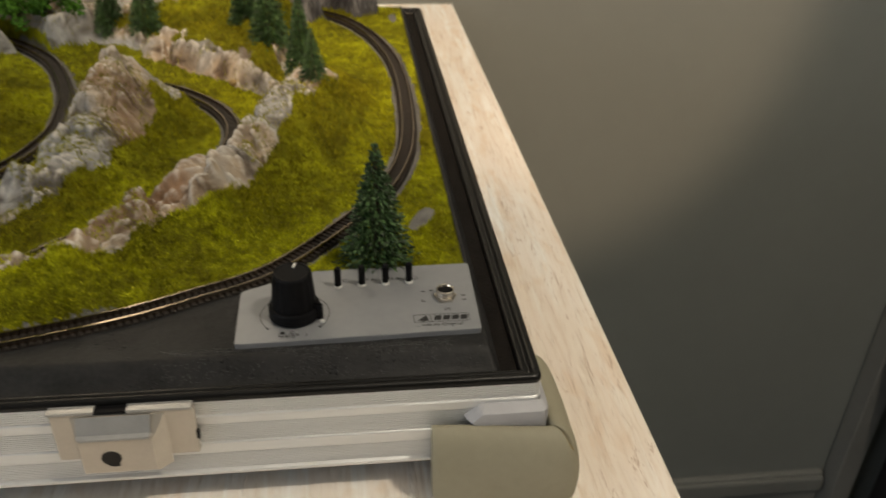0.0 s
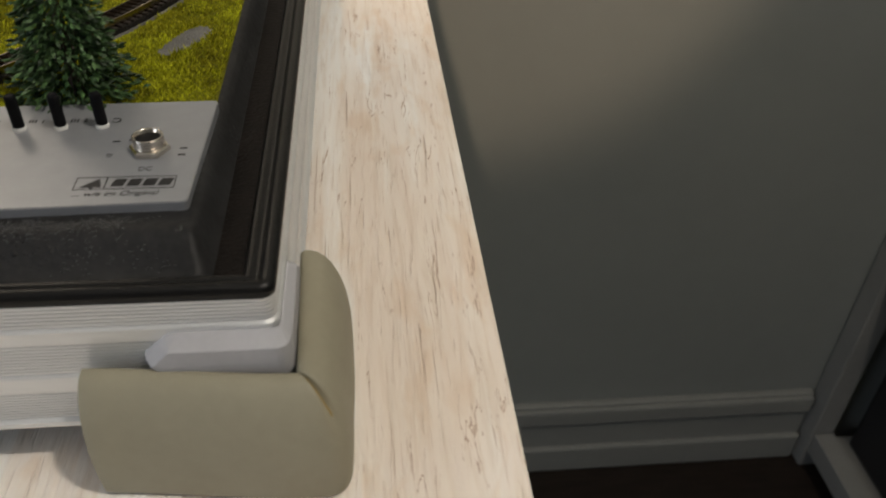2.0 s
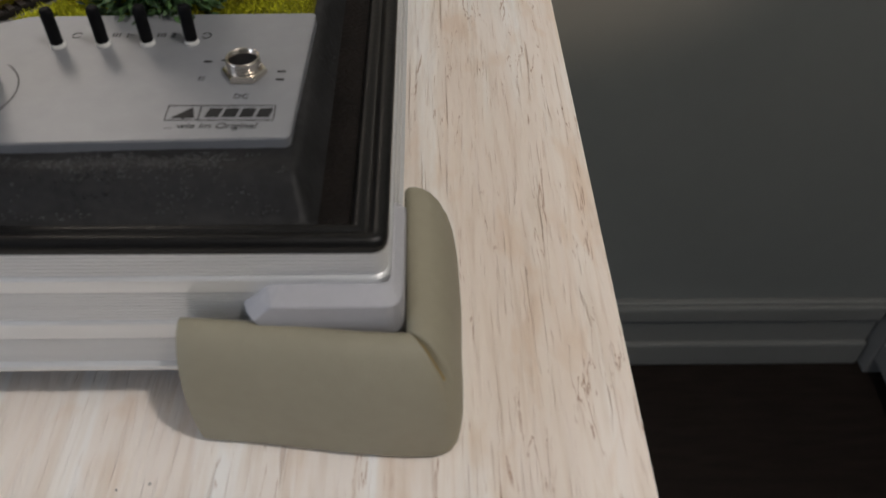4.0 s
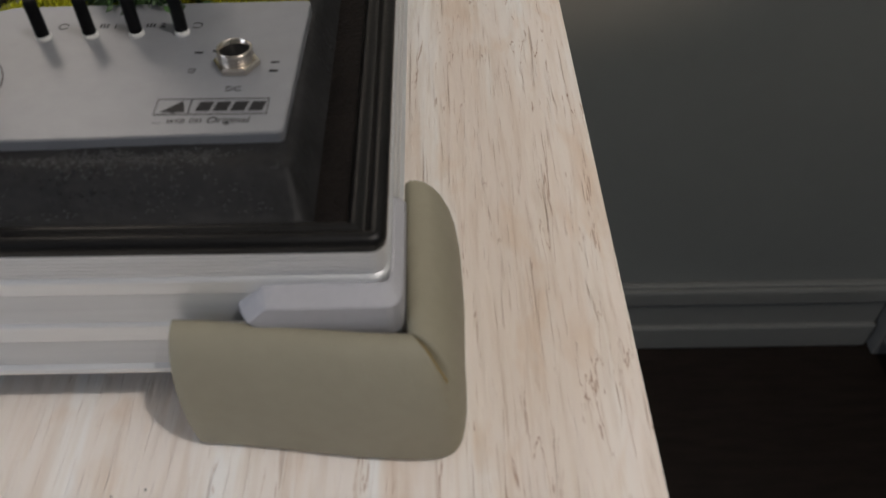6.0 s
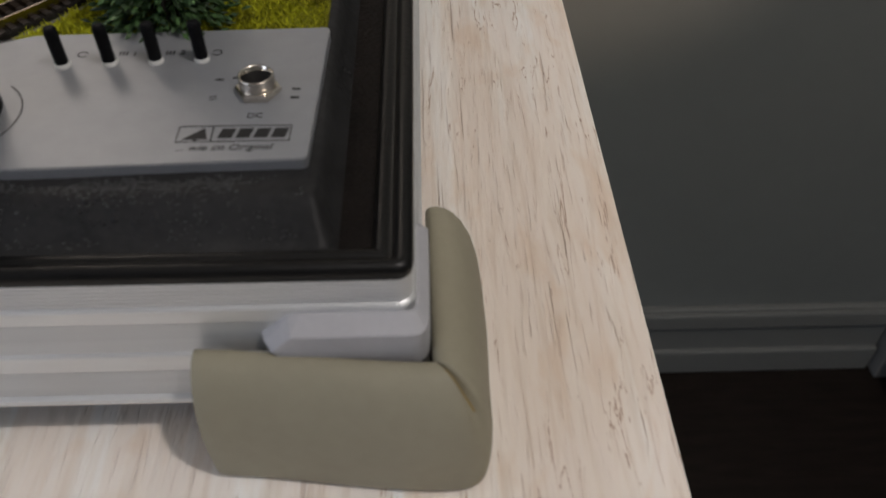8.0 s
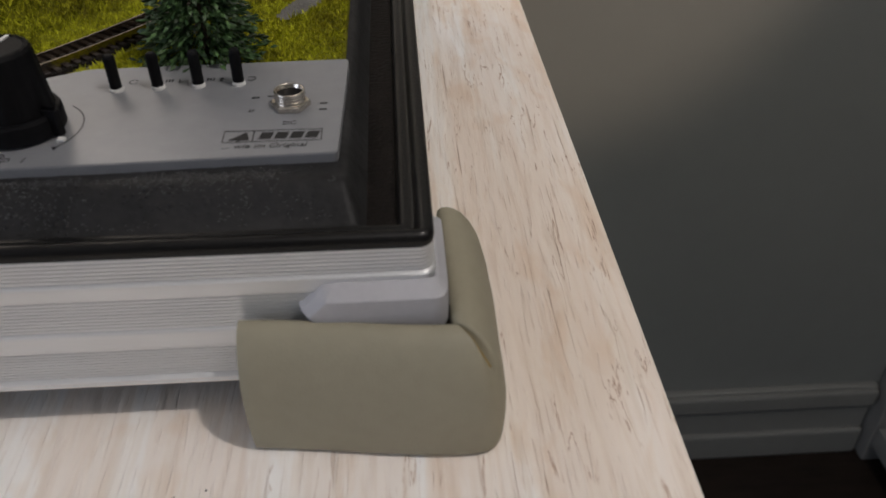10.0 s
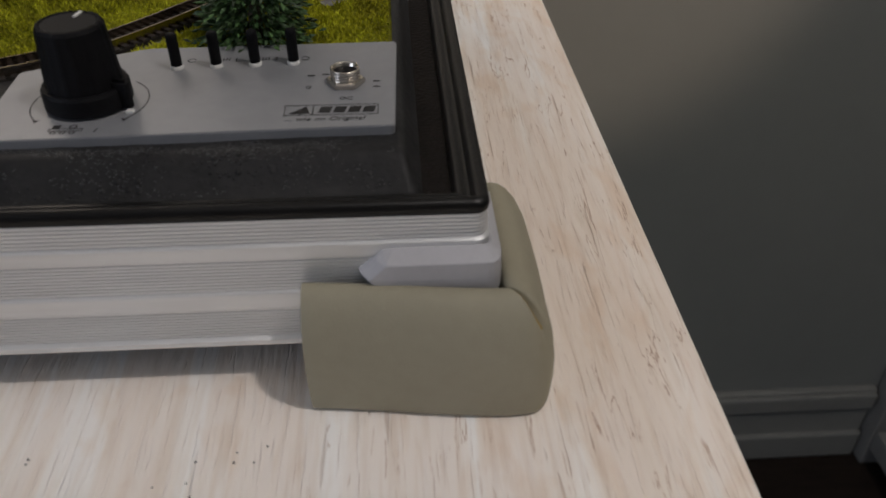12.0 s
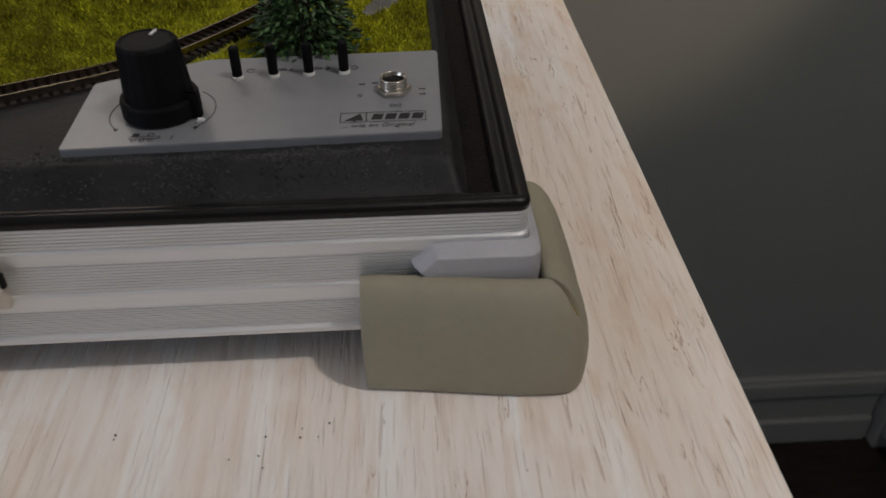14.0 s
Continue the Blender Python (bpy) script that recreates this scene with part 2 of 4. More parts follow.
RAIL = material("nickel_rail", (0.36, 0.30, 0.24), 0.22, 1.0, 0.1, 200)
ZINC = material("dull_zinc_plate", (0.44, 0.44, 0.435), 0.42, 0.5, 0.06, 120)
STEEL = material("nickelled_latch_steel", (0.54, 0.50, 0.44), 0.36, 0.55, 0.05, 120)
NICKEL = material("nickel_plate", (0.72, 0.66, 0.58), 0.2, 1.0, 0.05, 200)
INK = material("black_print", (0.01, 0.01, 0.012), 0.5, 0, 0.1, 200)
WHITE = material("white_paint_mark", (0.75, 0.75, 0.73), 0.5, 0, 0.05, 200)
NEEDLE = material("dark_green_needles", (0.075, 0.140, 0.045), 0.5, 0, 0, 60, colour2=(0.016, 0.044, 0.012), spec=0.45, island=0.7)
BARK = material("brown_bark", (0.06, 0.04, 0.025), 0.8, 0, 0.3, 300)
LEAF = material("bright_green_foliage", (0.09, 0.22, 0.02), 0.7, 0, 0, 60, colour2=(0.03, 0.10, 0.012), spec=0.2, island=0.4)
WALL = material("grey_satin_wall_paint", (0.256, 0.270, 0.255), 0.42, 0, 0.03, 3, 0.05, 120)
SKIRT = material("grey_skirting_paint", (0.25, 0.255, 0.24), 0.38, 0, 0.04, 5)
FLOOR = material("dark_brown_floor", (0.018, 0.013, 0.010), 0.5, 0, 0.3, 12, 0.2, 200, stretch=(1, 6, 1), spec=0.2)
CEIL = material("white_ceiling_paint", (0.75, 0.74, 0.72), 0.8, 0, 0.03, 3)
RACKM = material("grey_rack_paint", (0.24, 0.24, 0.23), 0.4, 0, 0.06, 20)
DARKBOX = material("black_storage_box", (0.012, 0.012, 0.014), 0.5, 0, 0.2, 20)
REDBOX = material("dark_red_folder", (0.10, 0.012, 0.010), 0.5, 0, 0.2, 20)
OCHRE = material("ochre_cardboard", (0.28, 0.20, 0.08), 0.7, 0, 0.2, 20)
TIMBERLEG = material("pale_wood_leg", (0.55, 0.46, 0.35), 0.5, 0, 0.15, 30, stretch=(1, 1, 0.1))

# ---- mesh helpers (measures in millimetres, z above the table top) ----


def P(x, y, z):
    return (x / 1000, y / 1000, TABLE + z / 1000)


def link_mesh(name, verts, faces, mat, parent=None, label="", smooth=False, mats=None):
    me = bpy.data.meshes.new(name)
    me.from_pydata(verts, [], faces)
    me.update()
    me.materials.append(mat)
    if smooth:
        me.polygons.foreach_set("use_smooth", [True] * len(me.polygons))
    ob = new(name, me)
    if parent:
        ob.parent = parent
        ob.matrix_parent_inverse = parent.matrix_world.inverted()
    if label:
        ob["label"] = label
    return ob


def part(name, bm, mat, parent=None, label="", smooth=False):
    me = bpy.data.meshes.new(name)
    bmesh.ops.recalc_face_normals(bm, faces=bm.faces)
    bm.to_mesh(me)
    bm.free()
    me.materials.append(mat)
    if smooth:
        me.polygons.foreach_set("use_smooth", [True] * len(me.polygons))
    ob = new(name, me)
    if parent:
        ob.parent = parent
        ob.matrix_parent_inverse = parent.matrix_world.inverted()
    if label:
        ob["label"] = label
    return ob


def thing(name, place, label, category, group="", kind=""):
    e = new(name)
    e.empty_display_size = 0.01
    e.matrix_world = Matrix.Translation(place)
    return tagged(e, label, category, group, kind)


def bm_box(x0, x1, y0, y1, z0, z1, bevel=0.0, bm=None, seg=2):
    """A box in metres."""
    own = bmesh.new()
    bmesh.ops.create_cube(own, size=1)
    for v in own.verts:
        v.co = ((x0 + x1) / 2 + v.co.x * (x1 - x0), (y0 + y1) / 2 + v.co.y * (y1 - y0), (z0 + z1) / 2 + v.co.z * (z1 - z0))
    if bevel:
        bmesh.ops.bevel(own, geom=own.edges[:], offset=bevel, segments=seg, affect="EDGES", profile=0.6)
    if bm is None:
        return own
    me = bpy.data.meshes.new("t")
    own.to_mesh(me)
    own.free()
    bm.from_mesh(me)
    bpy.data.meshes.remove(me)
    return bm


def bm_box_mm(x0, x1, y0, y1, z0, z1, bevel=0.0, bm=None, seg=2):
    return bm_box(x0 / 1000, x1 / 1000, y0 / 1000, y1 / 1000, TABLE + z0 / 1000, TABLE + z1 / 1000, bevel / 1000, bm, seg)


def lathe(cx, cy, rings, n=40, cap=True, bm=None, groove=0.0, grooves=0):
    """Turned shape in mm: rings of (radius, z) from below to above."""
    bm = bm or bmesh.new()
    loops = []
    for r, z in rings:
        loop = []
        for k in range(n):
            a = 2 * math.pi * k / n
            rr = r - (groove if grooves and (k * grooves * 2 // n) % 2 else 0)
            loop.append(bm.verts.new(P(cx + rr * math.cos(a), cy + rr * math.sin(a), z)))
        loops.append(loop)
    for a, b in zip(loops, loops[1:]):
        for k in range(n):
            bm.faces.new((a[k], a[(k + 1) % n], b[(k + 1) % n], b[k]))
    if cap:
        bm.faces.new(loops[-1])
        bm.faces.new(loops[0][::-1])
    return bm


def prism(points, z0, z1, bevel=0.0, corner=0.0):
    """An upright prism in mm over a polygon, its upright edges rounded by corner and its rim by bevel."""
    bm = bmesh.new()
    if corner:
        soft = []
        for k, p in enumerate(points):
            p, a, c = (Vector(q) for q in (p, points[k - 1], points[(k + 1) % len(points)]))
            u, w = (a - p).normalized() * corner, (c - p).normalized() * corner
            for t in (0, 0.25, 0.5, 0.75, 1):
                soft.append(tuple(p + u * (1 - t) ** 2 + w * t**2))
        points = soft
    low = [bm.verts.new(P(x, y, z0)) for x, y in points]
    face = bm.faces.new(low)
    up = bmesh.ops.extrude_face_region(bm, geom=[face])
    for v in up["geom"]:
        if isinstance(v, bmesh.types.BMVert):
            v.co.z = TABLE + z1 / 1000
    bmesh.ops.recalc_face_normals(bm, faces=bm.faces)
    if bevel:
        edges = [e for e in bm.edges if all(abs(v.co.z - TABLE - z1 / 1000) < 1e-6 for v in e.verts)]
        bmesh.ops.bevel(bm, geom=edges, offset=bevel / 1000, segments=2, affect="EDGES")
    return bm


def smooth_path(points, step=2.0):
    """A Catmull-Rom line through points, resampled at even steps."""
    p = [np.array(q, float) for q in points]
    p = [2 * p[0] - p[1]] + p + [2 * p[-1] - p[-2]]
    line = []
    for a, b, c, d in zip(p, p[1:], p[2:], p[3:]):
        for t in np.linspace(0, 1, 40, endpoint=False):
            line.append(0.5 * (2 * b + (c - a) * t + (2 * a - 5 * b + 4 * c - d) * t**2 + (3 * b - a - 3 * c + d) * t**3))
    line.append(p[-2])
    line = np.array(line)
    s = np.r_[0, np.cumsum(np.linalg.norm(np.diff(line, axis=0), axis=1))]
    at = np.arange(0, s[-1], step)
    return np.stack([np.interp(at, s, line[:, k]) for k in range(line.shape[1])], 1)


# ---- the room ----
WALL_Y, SIDE_X = 0.775, 1.35


def structure(name, bm, mat, label):
    return tagged(part(name, bm, mat), label, "structure", kind="structure")


structure("floor", bm_box(-2.6, SIDE_X + 0.1, -2.6, WALL_Y + 0.1, -0.1, 0), FLOOR, "dark brown wooden floor in shadow")
structure("ceiling", bm_box(-2.6, SIDE_X + 0.1, -2.6, WALL_Y + 0.1, 2.6, 2.7), CEIL, "plain white ceiling")
structure("wall_north", bm_box(-2.6, SIDE_X + 0.1, WALL_Y, WALL_Y + 0.1, 0, 2.6), WALL, "grey satin painted wall behind the table")
structure("wall_east", bm_box(SIDE_X, SIDE_X + 0.1, -2.6, WALL_Y, 0, 2.6), WALL, "grey painted side wall")
structure("wall_south", bm_box(-2.5, SIDE_X, -2.6, -2.5, 0, 2.6), WALL, "grey painted wall")
bm = bm_box(-2.6, -2.5, -2.6, -2.0, 0, 2.6)
bm_box(-2.6, -2.5, -0.4, WALL_Y, 0, 2.6, bm=bm)
bm_box(-2.6, -2.5, -2.0, -0.4, 0, 0.95, bm=bm)
bm_box(-2.6, -2.5, -2.0, -0.4, 2.3, 2.6, bm=bm)
structure("wall_west", bm, WALL, "grey painted wall with a window opening")
bm = bm_box(0.06, 0.80, WALL_Y - 0.014, WALL_Y, 0.0, 0.165, 0.004)
bm_box(0.06, 0.80, WALL_Y - 0.024, WALL_Y - 0.012, 0.0, 0.062, 0.006, bm)
bm_box(0.06, 0.80, WALL_Y - 0.022, WALL_Y - 0.012, 0.122, 0.160, 0.006, bm)
structure("baseboard", bm, SKIRT, "grey painted moulded skirting board along the wall")

# ---- table ----
table = thing("table", (-0.6, 0.2, 0), "high table with a whitewashed wood top", "table")
part("tabletop", bm_box(-1.35, 0.0595, -0.20, 0.765, TABLE - 0.032, TABLE, 0.0012), WOOD, table, "whitewashed wood-grain tabletop")
for x in (-1.29, -0.01):
    for y in (-0.14, 0.70):
        part("leg", bm_box(x - 0.03, x + 0.03, y - 0.03, y + 0.03, 0, TABLE - 0.032, 0.003), TIMBERLEG, table)

# ---- the carrying case with its edge profile ----
CW, CD = 620.0, 545.0
case = thing("model_railway_case", P(-300, 270, 0), "aluminium-edged carrying case holding a model railway landscape, on the table", "model railway")


def frame_profile():
    """Outward offset and height of the edge profile, with its grooved bands."""
    pts = [(-3.0, 49.8), (0.0, 49.8)]

    def band(z1, z0, off, ribs, depth=0.36):
        h = (z1 - z0) / ribs
        for k in range(ribs):
            z = z1 - k * h
            pts.extend([(off, z), (off, z - h * 0.55), (off - depth, z - h * 0.65), (off - depth, z - h * 0.95)])

    band(49.6, 43.3, 0.15, 6)
    pts.extend([(0.4, 43.1), (0.8, 42.7), (0.8, 39.4)])
    band(39.2, 29.6, 0.6, 10)
    pts.extend([(0.8, 29.3), (1.1, 28.9), (1.1, 24.6), (0.9, 24.2)])
    band(24.0, 15.2, 0.75, 10)
    pts.extend([(1.1, 14.9), (1.7, 14.5), (1.7, 13.0), (1.3, 12.8), (-3.0, 12.8)])
    return pts


def rounded_loop(off, radius=3.0, n=6):
    """Corner points of the case outline, pushed out by off, as (x, y)."""
    r = max(0.4, radius + off)
    inset = radius + max(0.0, 0.4 - radius - off)
    out = []
    for cx, cy, a0 in ((-inset, inset, -90), (-inset, CD - inset, 0), (-CW + inset, CD - inset, 90), (-CW + inset, inset, 180)):
        for k in range(n + 1):
            a = radians(a0 + 90 * k / n)
            out.append((cx + r * math.cos(a), cy + r * math.sin(a)))
    return out


def ring_sweep(profile, closed=False):
    verts, faces, m = [], [], 0
    for off, z in profile:
        loop = rounded_loop(off)
        m = len(loop)
        verts.extend(P(x, y, z) for x, y in loop)
    rows = len(profile)
    for a in range(rows if closed else rows - 1):
        b = (a + 1) % rows
        for k in range(m):
            faces.append((a * m + k, b * m + k, b * m + (k + 1) % m, a * m + (k + 1) % m))
    return verts, faces


v, f = ring_sweep(frame_profile(), closed=True)
link_mesh("edge_frame", v, [q[::-1] for q in f], ALU, case, "grooved silver aluminium edge profile")
part("case_bottom", bm_box_mm(-CW + 3, -3, 3, CD - 3, 12.5, 20), BLACKPLASTIC, case)
for x in (-590, -40):
    for y in (40, 505):
        part("foot", lathe(x, y, [(9, 0), (10, 2), (10, 12.6)], 24), BLACKPLASTIC, case, "black rubber foot")
v, f = ring_sweep([(0.2, 49.9), (0.5, 51.4), (0.1, 52.8), (-1.3, 53.4), (-2.7, 52.9), (-3.5, 51.6), (-4.2, 50.7), (-5.1, 51.3), (-6.2, 51.5), (-7.1, 50.8), (-7.6, 49.4), (-7.8, 46)])
link_mesh("edging_strip", v, [q[::-1] for q in f], RIM, case, "black glossy rubber edging", smooth=True)

# ---- the modelled landscape ----
MAIN = smooth_path([(-300, 18), (-255, 23), (-211, 33), (-171, 45), (-142, 58), (-110, 76), (-79, 113), (-56, 150), (-42, 190), (-35.5, 231),
                    (-33, 290), (-34, 345), (-40, 395), (-55, 450), (-80, 496), (-120, 522), (-190, 530)])
INNER = smooth_path([(-330, 46), (-270, 66), (-230, 87), (-205, 110), (-172, 143), (-150, 185), (-143, 225), (-148, 258), (-166, 290), (-196, 318), (-230, 336)])
LEFT = smooth_path([(-330, 118), (-295, 150), (-266, 192), (-254, 235), (-256, 275), (-268, 325), (-298, 388), (-350, 440), (-420, 470)])
GROUND = 56.5


def bell(x, y, x0, y0, sx, sy, turn=0.0):
    c, s = math.cos(radians(turn)), math.sin(radians(turn))
    u, w = (x - x0) * c + (y - y0) * s, -(x - x0) * s + (y - y0) * c
    return np.exp(-((u / sx) ** 2 + (w / sy) ** 2))


def near(points, X, Y):
    """Distance from each grid place to a line of points."""
    best = np.full(X.shape, 1e9)
    for x, y in points[::3]:
        np.minimum(best, (X - x) ** 2 + (Y - y) ** 2, out=best)
    return np.sqrt(best)


def ridge(points, X, Y, near_side, far_side):
    """A crest line of (x, y, height) with its own width on the camera's side and the far side."""
    line = smooth_path(points, 4)
    best, h, side = np.full(X.shape, 1e9), np.zeros(X.shape), np.zeros(X.shape)
    for k in range(len(line) - 1):
        x, y, z = line[k]
        dx, dy = line[k + 1, :2] - line[k, :2]
        d = (X - x) ** 2 + (Y - y) ** 2
        m = d < best
        best[m], h[m] = d[m], z
        side[m] = ((X - x) * dy - (Y - y) * dx)[m]
    d = np.sqrt(best)
    w = np.where(side > 0, near_side, far_side)
    t = np.clip(d / w, 0, 1)
    return h * (0.5 + 0.5 * np.cos(math.pi * t)) ** 0.78, d, side


def fractal(X, Y, scale, octaves=4, seed=0.0, sharp=False):
    out = np.zeros(X.shape)
    flat = out.ravel()
    xs, ys = X.ravel(), Y.ravel()
    for k in range(len(flat)):
        p = Vector((xs[k] / scale, ys[k] / scale, seed))
        if sharp:
            flat[k] = noise.ridged_multi_fractal(p, 1.0, 2.1, octaves, 1.0, 2.0)
        else:
            flat[k] = noise.fractal(p, 1.0, 2.1, octaves)
    return out


def facets(X, Y, cell, seed, tilt, lift, stretch=(1.0, 1.0)):
    """Broken rock: each cell is a tilted slab of its own height, with a seam round it."""
    rng = np.random.default_rng(seed)
    nx, ny = int(700 / cell), int(700 / cell)
    px = (np.arange(nx)[None] + rng.uniform(0.05, 0.95, (ny, nx))) * cell - 480
    py = (np.arange(ny)[:, None] + rng.uniform(0.05, 0.95, (ny, nx))) * cell - 60
    ta, tb, up = rng.normal(0, tilt, (ny, nx)), rng.normal(0, tilt, (ny, nx)), rng.normal(0, lift, (ny, nx))
    i0, j0 = np.floor((X + 480) / cell).astype(int), np.floor((Y + 60) / cell).astype(int)
    f1, f2, best = np.full(X.shape, 1e9), np.full(X.shape, 1e9), np.zeros(X.shape)
    for dj in (-1, 0, 1):
        for di in (-1, 0, 1):
            i, j = np.clip(i0 + di, 0, nx - 1), np.clip(j0 + dj, 0, ny - 1)
            dx, dy = X - px[j, i], Y - py[j, i]
            d = np.hypot(dx * stretch[0], dy * stretch[1])
            h = up[j, i] + ta[j, i] * dx + tb[j, i] * dy
            closer = d < f1
            f2 = np.where(closer, f1, np.minimum(f2, d))
            best = np.where(closer, h, best)
            f1 = np.where(closer, d, f1)
    return best, np.clip((f2 - f1) / (0.22 * cell), 0, 1)


STEP = 1.0
gx = np.arange(-430, -19.9, STEP)
gy = np.arange(3.0, CD - 8, STEP)
X, Y = np.meshgrid(gx, gy)
d_main, d_inner, d_left = near(MAIN, X, Y), near(INNER, X, Y), near(LEFT, X, Y)
d_track = np.minimum(np.minimum(d_main, d_inner), d_left)
CREST_A = [(-290, 44, 9), (-240, 52, 16), (-208, 66, 21), (-190, 90, 22), (-172, 108, 26), (-156, 122, 30), (-145, 138, 28), (-135, 164, 27), (-121, 206, 31), (-104, 246, 38),
           (-97, 268, 33), (-100, 295, 22), (-108, 325, 15), (-116, 350, 12)]
CREST_B = [(-300, 105, 6), (-262, 120, 10), (-237, 138, 15), (-228, 166, 21), (-223, 194, 28), (-218, 228, 37), (-211, 254, 43), (-204, 280, 25), (-198, 304, 3)]
ha, da, sa = ridge(CREST_A, X, Y, 50, 20)
hb, db, sb = ridge(CREST_B, X, Y, 44, 27)
rough1 = fractal(X, Y, 34, 5, 3.1)
rough2 = fractal(X, 0.7 * Y + 0.4 * X, 12, 4, 7.7, True) - 1.0
slab1, seam1 = facets(X, Y, 21.0, 5, 0.26, 1.6, (1.0, 0.75))
slab2, seam2 = facets(X, Y, 8.0, 9, 0.22, 0.6, (0.8, 1.0))
crags = slab1 + 0.9 * slab2 - 1.6 * (1 - seam1) - 0.8 * (1 - seam2)
for _ in range(1):
    crags[1:-1, 1:-1] = (crags[1:-1, 1:-1] * 2 + crags[:-2, 1:-1] + crags[2:, 1:-1] + crags[1:-1, :-2] + crags[1:-1, 2:]) / 6
hills = np.maximum(ha, hb)
# the bank behind the inner track, rising to a wooded hill
back = (Y - 301 - 0.86 * (-140 - X)) * 0.76
bank = np.clip(back / 16.0, 0, 1) * np.clip((-104 - X) / 26.0, 0, 1) * np.clip((d_left - 8) / 12.0, 0, 1) * (X > np.interp(Y, LEFT[:, 1], LEFT[:, 0]))
bank_h = bank * (12 + 0.34 * np.clip(back, 0, 70) + 4 * rough1)
hills = np.maximum(hills, bank_h)
corner = 26 * np.clip((d_main - 10) / 6, 0, 1) * np.clip((Y - 0.35 * X - 515) / 8, 0, 1) * (X < -42)
hills = np.maximum(hills, corner)
hills = np.maximum(hills, 22 * bell(X, Y, -318, 262, 30, 44))
clear = np.clip((d_track - 9.0) / 8.0, 0, 1)
steep = np.clip(hills / 12, 0, 1)
# which hillsides are bare rock
rocky = fractal(X, Y, 30, 4, 11.3)
patchy = fractal(X, Y, 24, 2, 4.4)
folds = fractal(X + 0.35 * Y, 0.4 * Y, 13, 3, 5.5)
lean_b = np.clip((-196 - X) / 22.0, -1, 1)
rock_a = np.where(sa < 0, 1.3 - da / 16, 1.38 - da / np.interp(X, [-200, -165, -135, -100], [10, 27, 24, 22])) * (ha > 4)
rock_b = np.where(sb < 0, 1.5 - db / 24, 1.52 + 0.2 * lean_b - db / np.interp(Y, [150, 200], [16, 31])) * (hb > 4)
rock_c = (1.12 - np.abs(back - 11) / 15 + 0.5 * patchy) * (bank > 0.25) + 0.9 * ((bank > 0.9) & (rocky > 0.28))
rock_d = 1.5 * (corner > 2) + 1.2 * (bell(X, Y, -318, 262, 18, 28) > 0.4)
bareness = np.maximum(np.maximum(rock_a, rock_b), np.maximum(rock_c, rock_d)) + 0.28 * patchy + 0.08 * rocky
bareness -= 0.35 * bell(X, Y, -120, 185, 15, 6, 38) + 0.35 * bell(X, Y, -190, 252, 8, 12)
rock = (bareness > 0.62) & (clear > 0.3) & (hills > 3)
hard = np.clip((bareness - 0.45) / 0.3, 0, 1) * steep
Z = GROUND + hills * clear ** 0.7 + clear * hard * (1.1 * crags + 2.2 * rough1 + 0.9 * rough2) + clear * steep * (1 - hard) * (4.5 * rough1 + 0.8 * rough2 + 5.0 * folds)
tufts = fractal(X, Y, 6.5, 3, 21.0)
Z += (1 - steep) * clear * 0.8 * rough1 + np.where(rock, 0, 0.55 * tufts * clear * (0.5 + steep))
Z -= 0.9 * (d_track < 9)
# the border falls towards the edging, and the front is a bare painted strip
front = np.clip((Y - 7.4) / 9.4, 0, 1)
slope = 0.5 * front + 0.5 * front * front * (3 - 2 * front)
panel_x = (X > -122) & (Y < 76)
outside = Y < np.interp(X, MAIN[:, 0][:130], MAIN[:, 1][:130]) - 3
shelf = panel_x | (outside & (X < -85) & (Y < 75))
flat = 56.8 + 0.8 * np.clip((d_main - 6) / 8, 0, 1) + 0.2 * rough1 + 0.15 * tufts
Z = np.where(shelf | (Y < 20), flat, Z)
Z = np.where(Y < 20, 50.4 + (Z - 50.4) * slope, Z)
# which surface lies where
path_patch = np.maximum(bell(X, Y, -37, 123, 6, 16, -28), bell(X, Y, -30, 497, 5, 22)) + 0.25 * rocky > 0.6
bare = (Y < 21) | shelf
bed = d_track + 1.4 * rocky < 8.6
kinds = np.where((corner > 2) & (clear > 0.3) & (X > -125), 4, 0)
kinds = np.where(kinds == 4, 4, np.where(bare, 0, np.where(bed | path_patch, 3, np.where(rock, 2, 1))))


def terrain_part(name, value, mat, label, smooth=True):
    ny, nx = X.shape
    cell = kinds[:-1, :-1] == value
    jj, ii = np.nonzero(cell)
    used = -np.ones(ny * nx, int)
    corners = np.stack([jj * nx + ii, jj * nx + ii + 1, (jj + 1) * nx + ii + 1, (jj + 1) * nx + ii], 1)
    ids = np.unique(corners)
    used[ids] = np.arange(len(ids))
    co = np.stack([X.ravel()[ids] / 1000, Y.ravel()[ids] / 1000, TABLE + Z.ravel()[ids] / 1000], 1)
    return link_mesh(name, co.tolist(), used[corners].tolist(), mat, case, label, smooth)


terrain_part("painted_base", 0, PAINT, "dark grey painted rough hardshell base")
terrain_part("grass_mat", 1, GRASS, "yellow-green model grass")
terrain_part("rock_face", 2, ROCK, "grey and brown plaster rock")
terrain_part("rock_wall", 4, SLATE, "dark grey rock wall behind the track")
terrain_part("bare_ground", 3, BALLAST, "grey bare ground and track bed")
part("lining", bm_box_mm(-19, -5.2, 4.0, CD - 6, 43, 48.6), TROUGH, case, "worn black lining strip inside the edge")
bm = bmesh.new()
ends = (3.6, 7.4, 8.5, 10, 12, 14, 15.5, 16.8, 18, 24, 40, CD - 9)
tops = [50.3 + 7.1 * (0.5 * u + 0.5 * u * u * (3 - 2 * u)) for u in (min(max((y - 7.4) / 9.4, 0), 1) for y in ends)]
rows = []
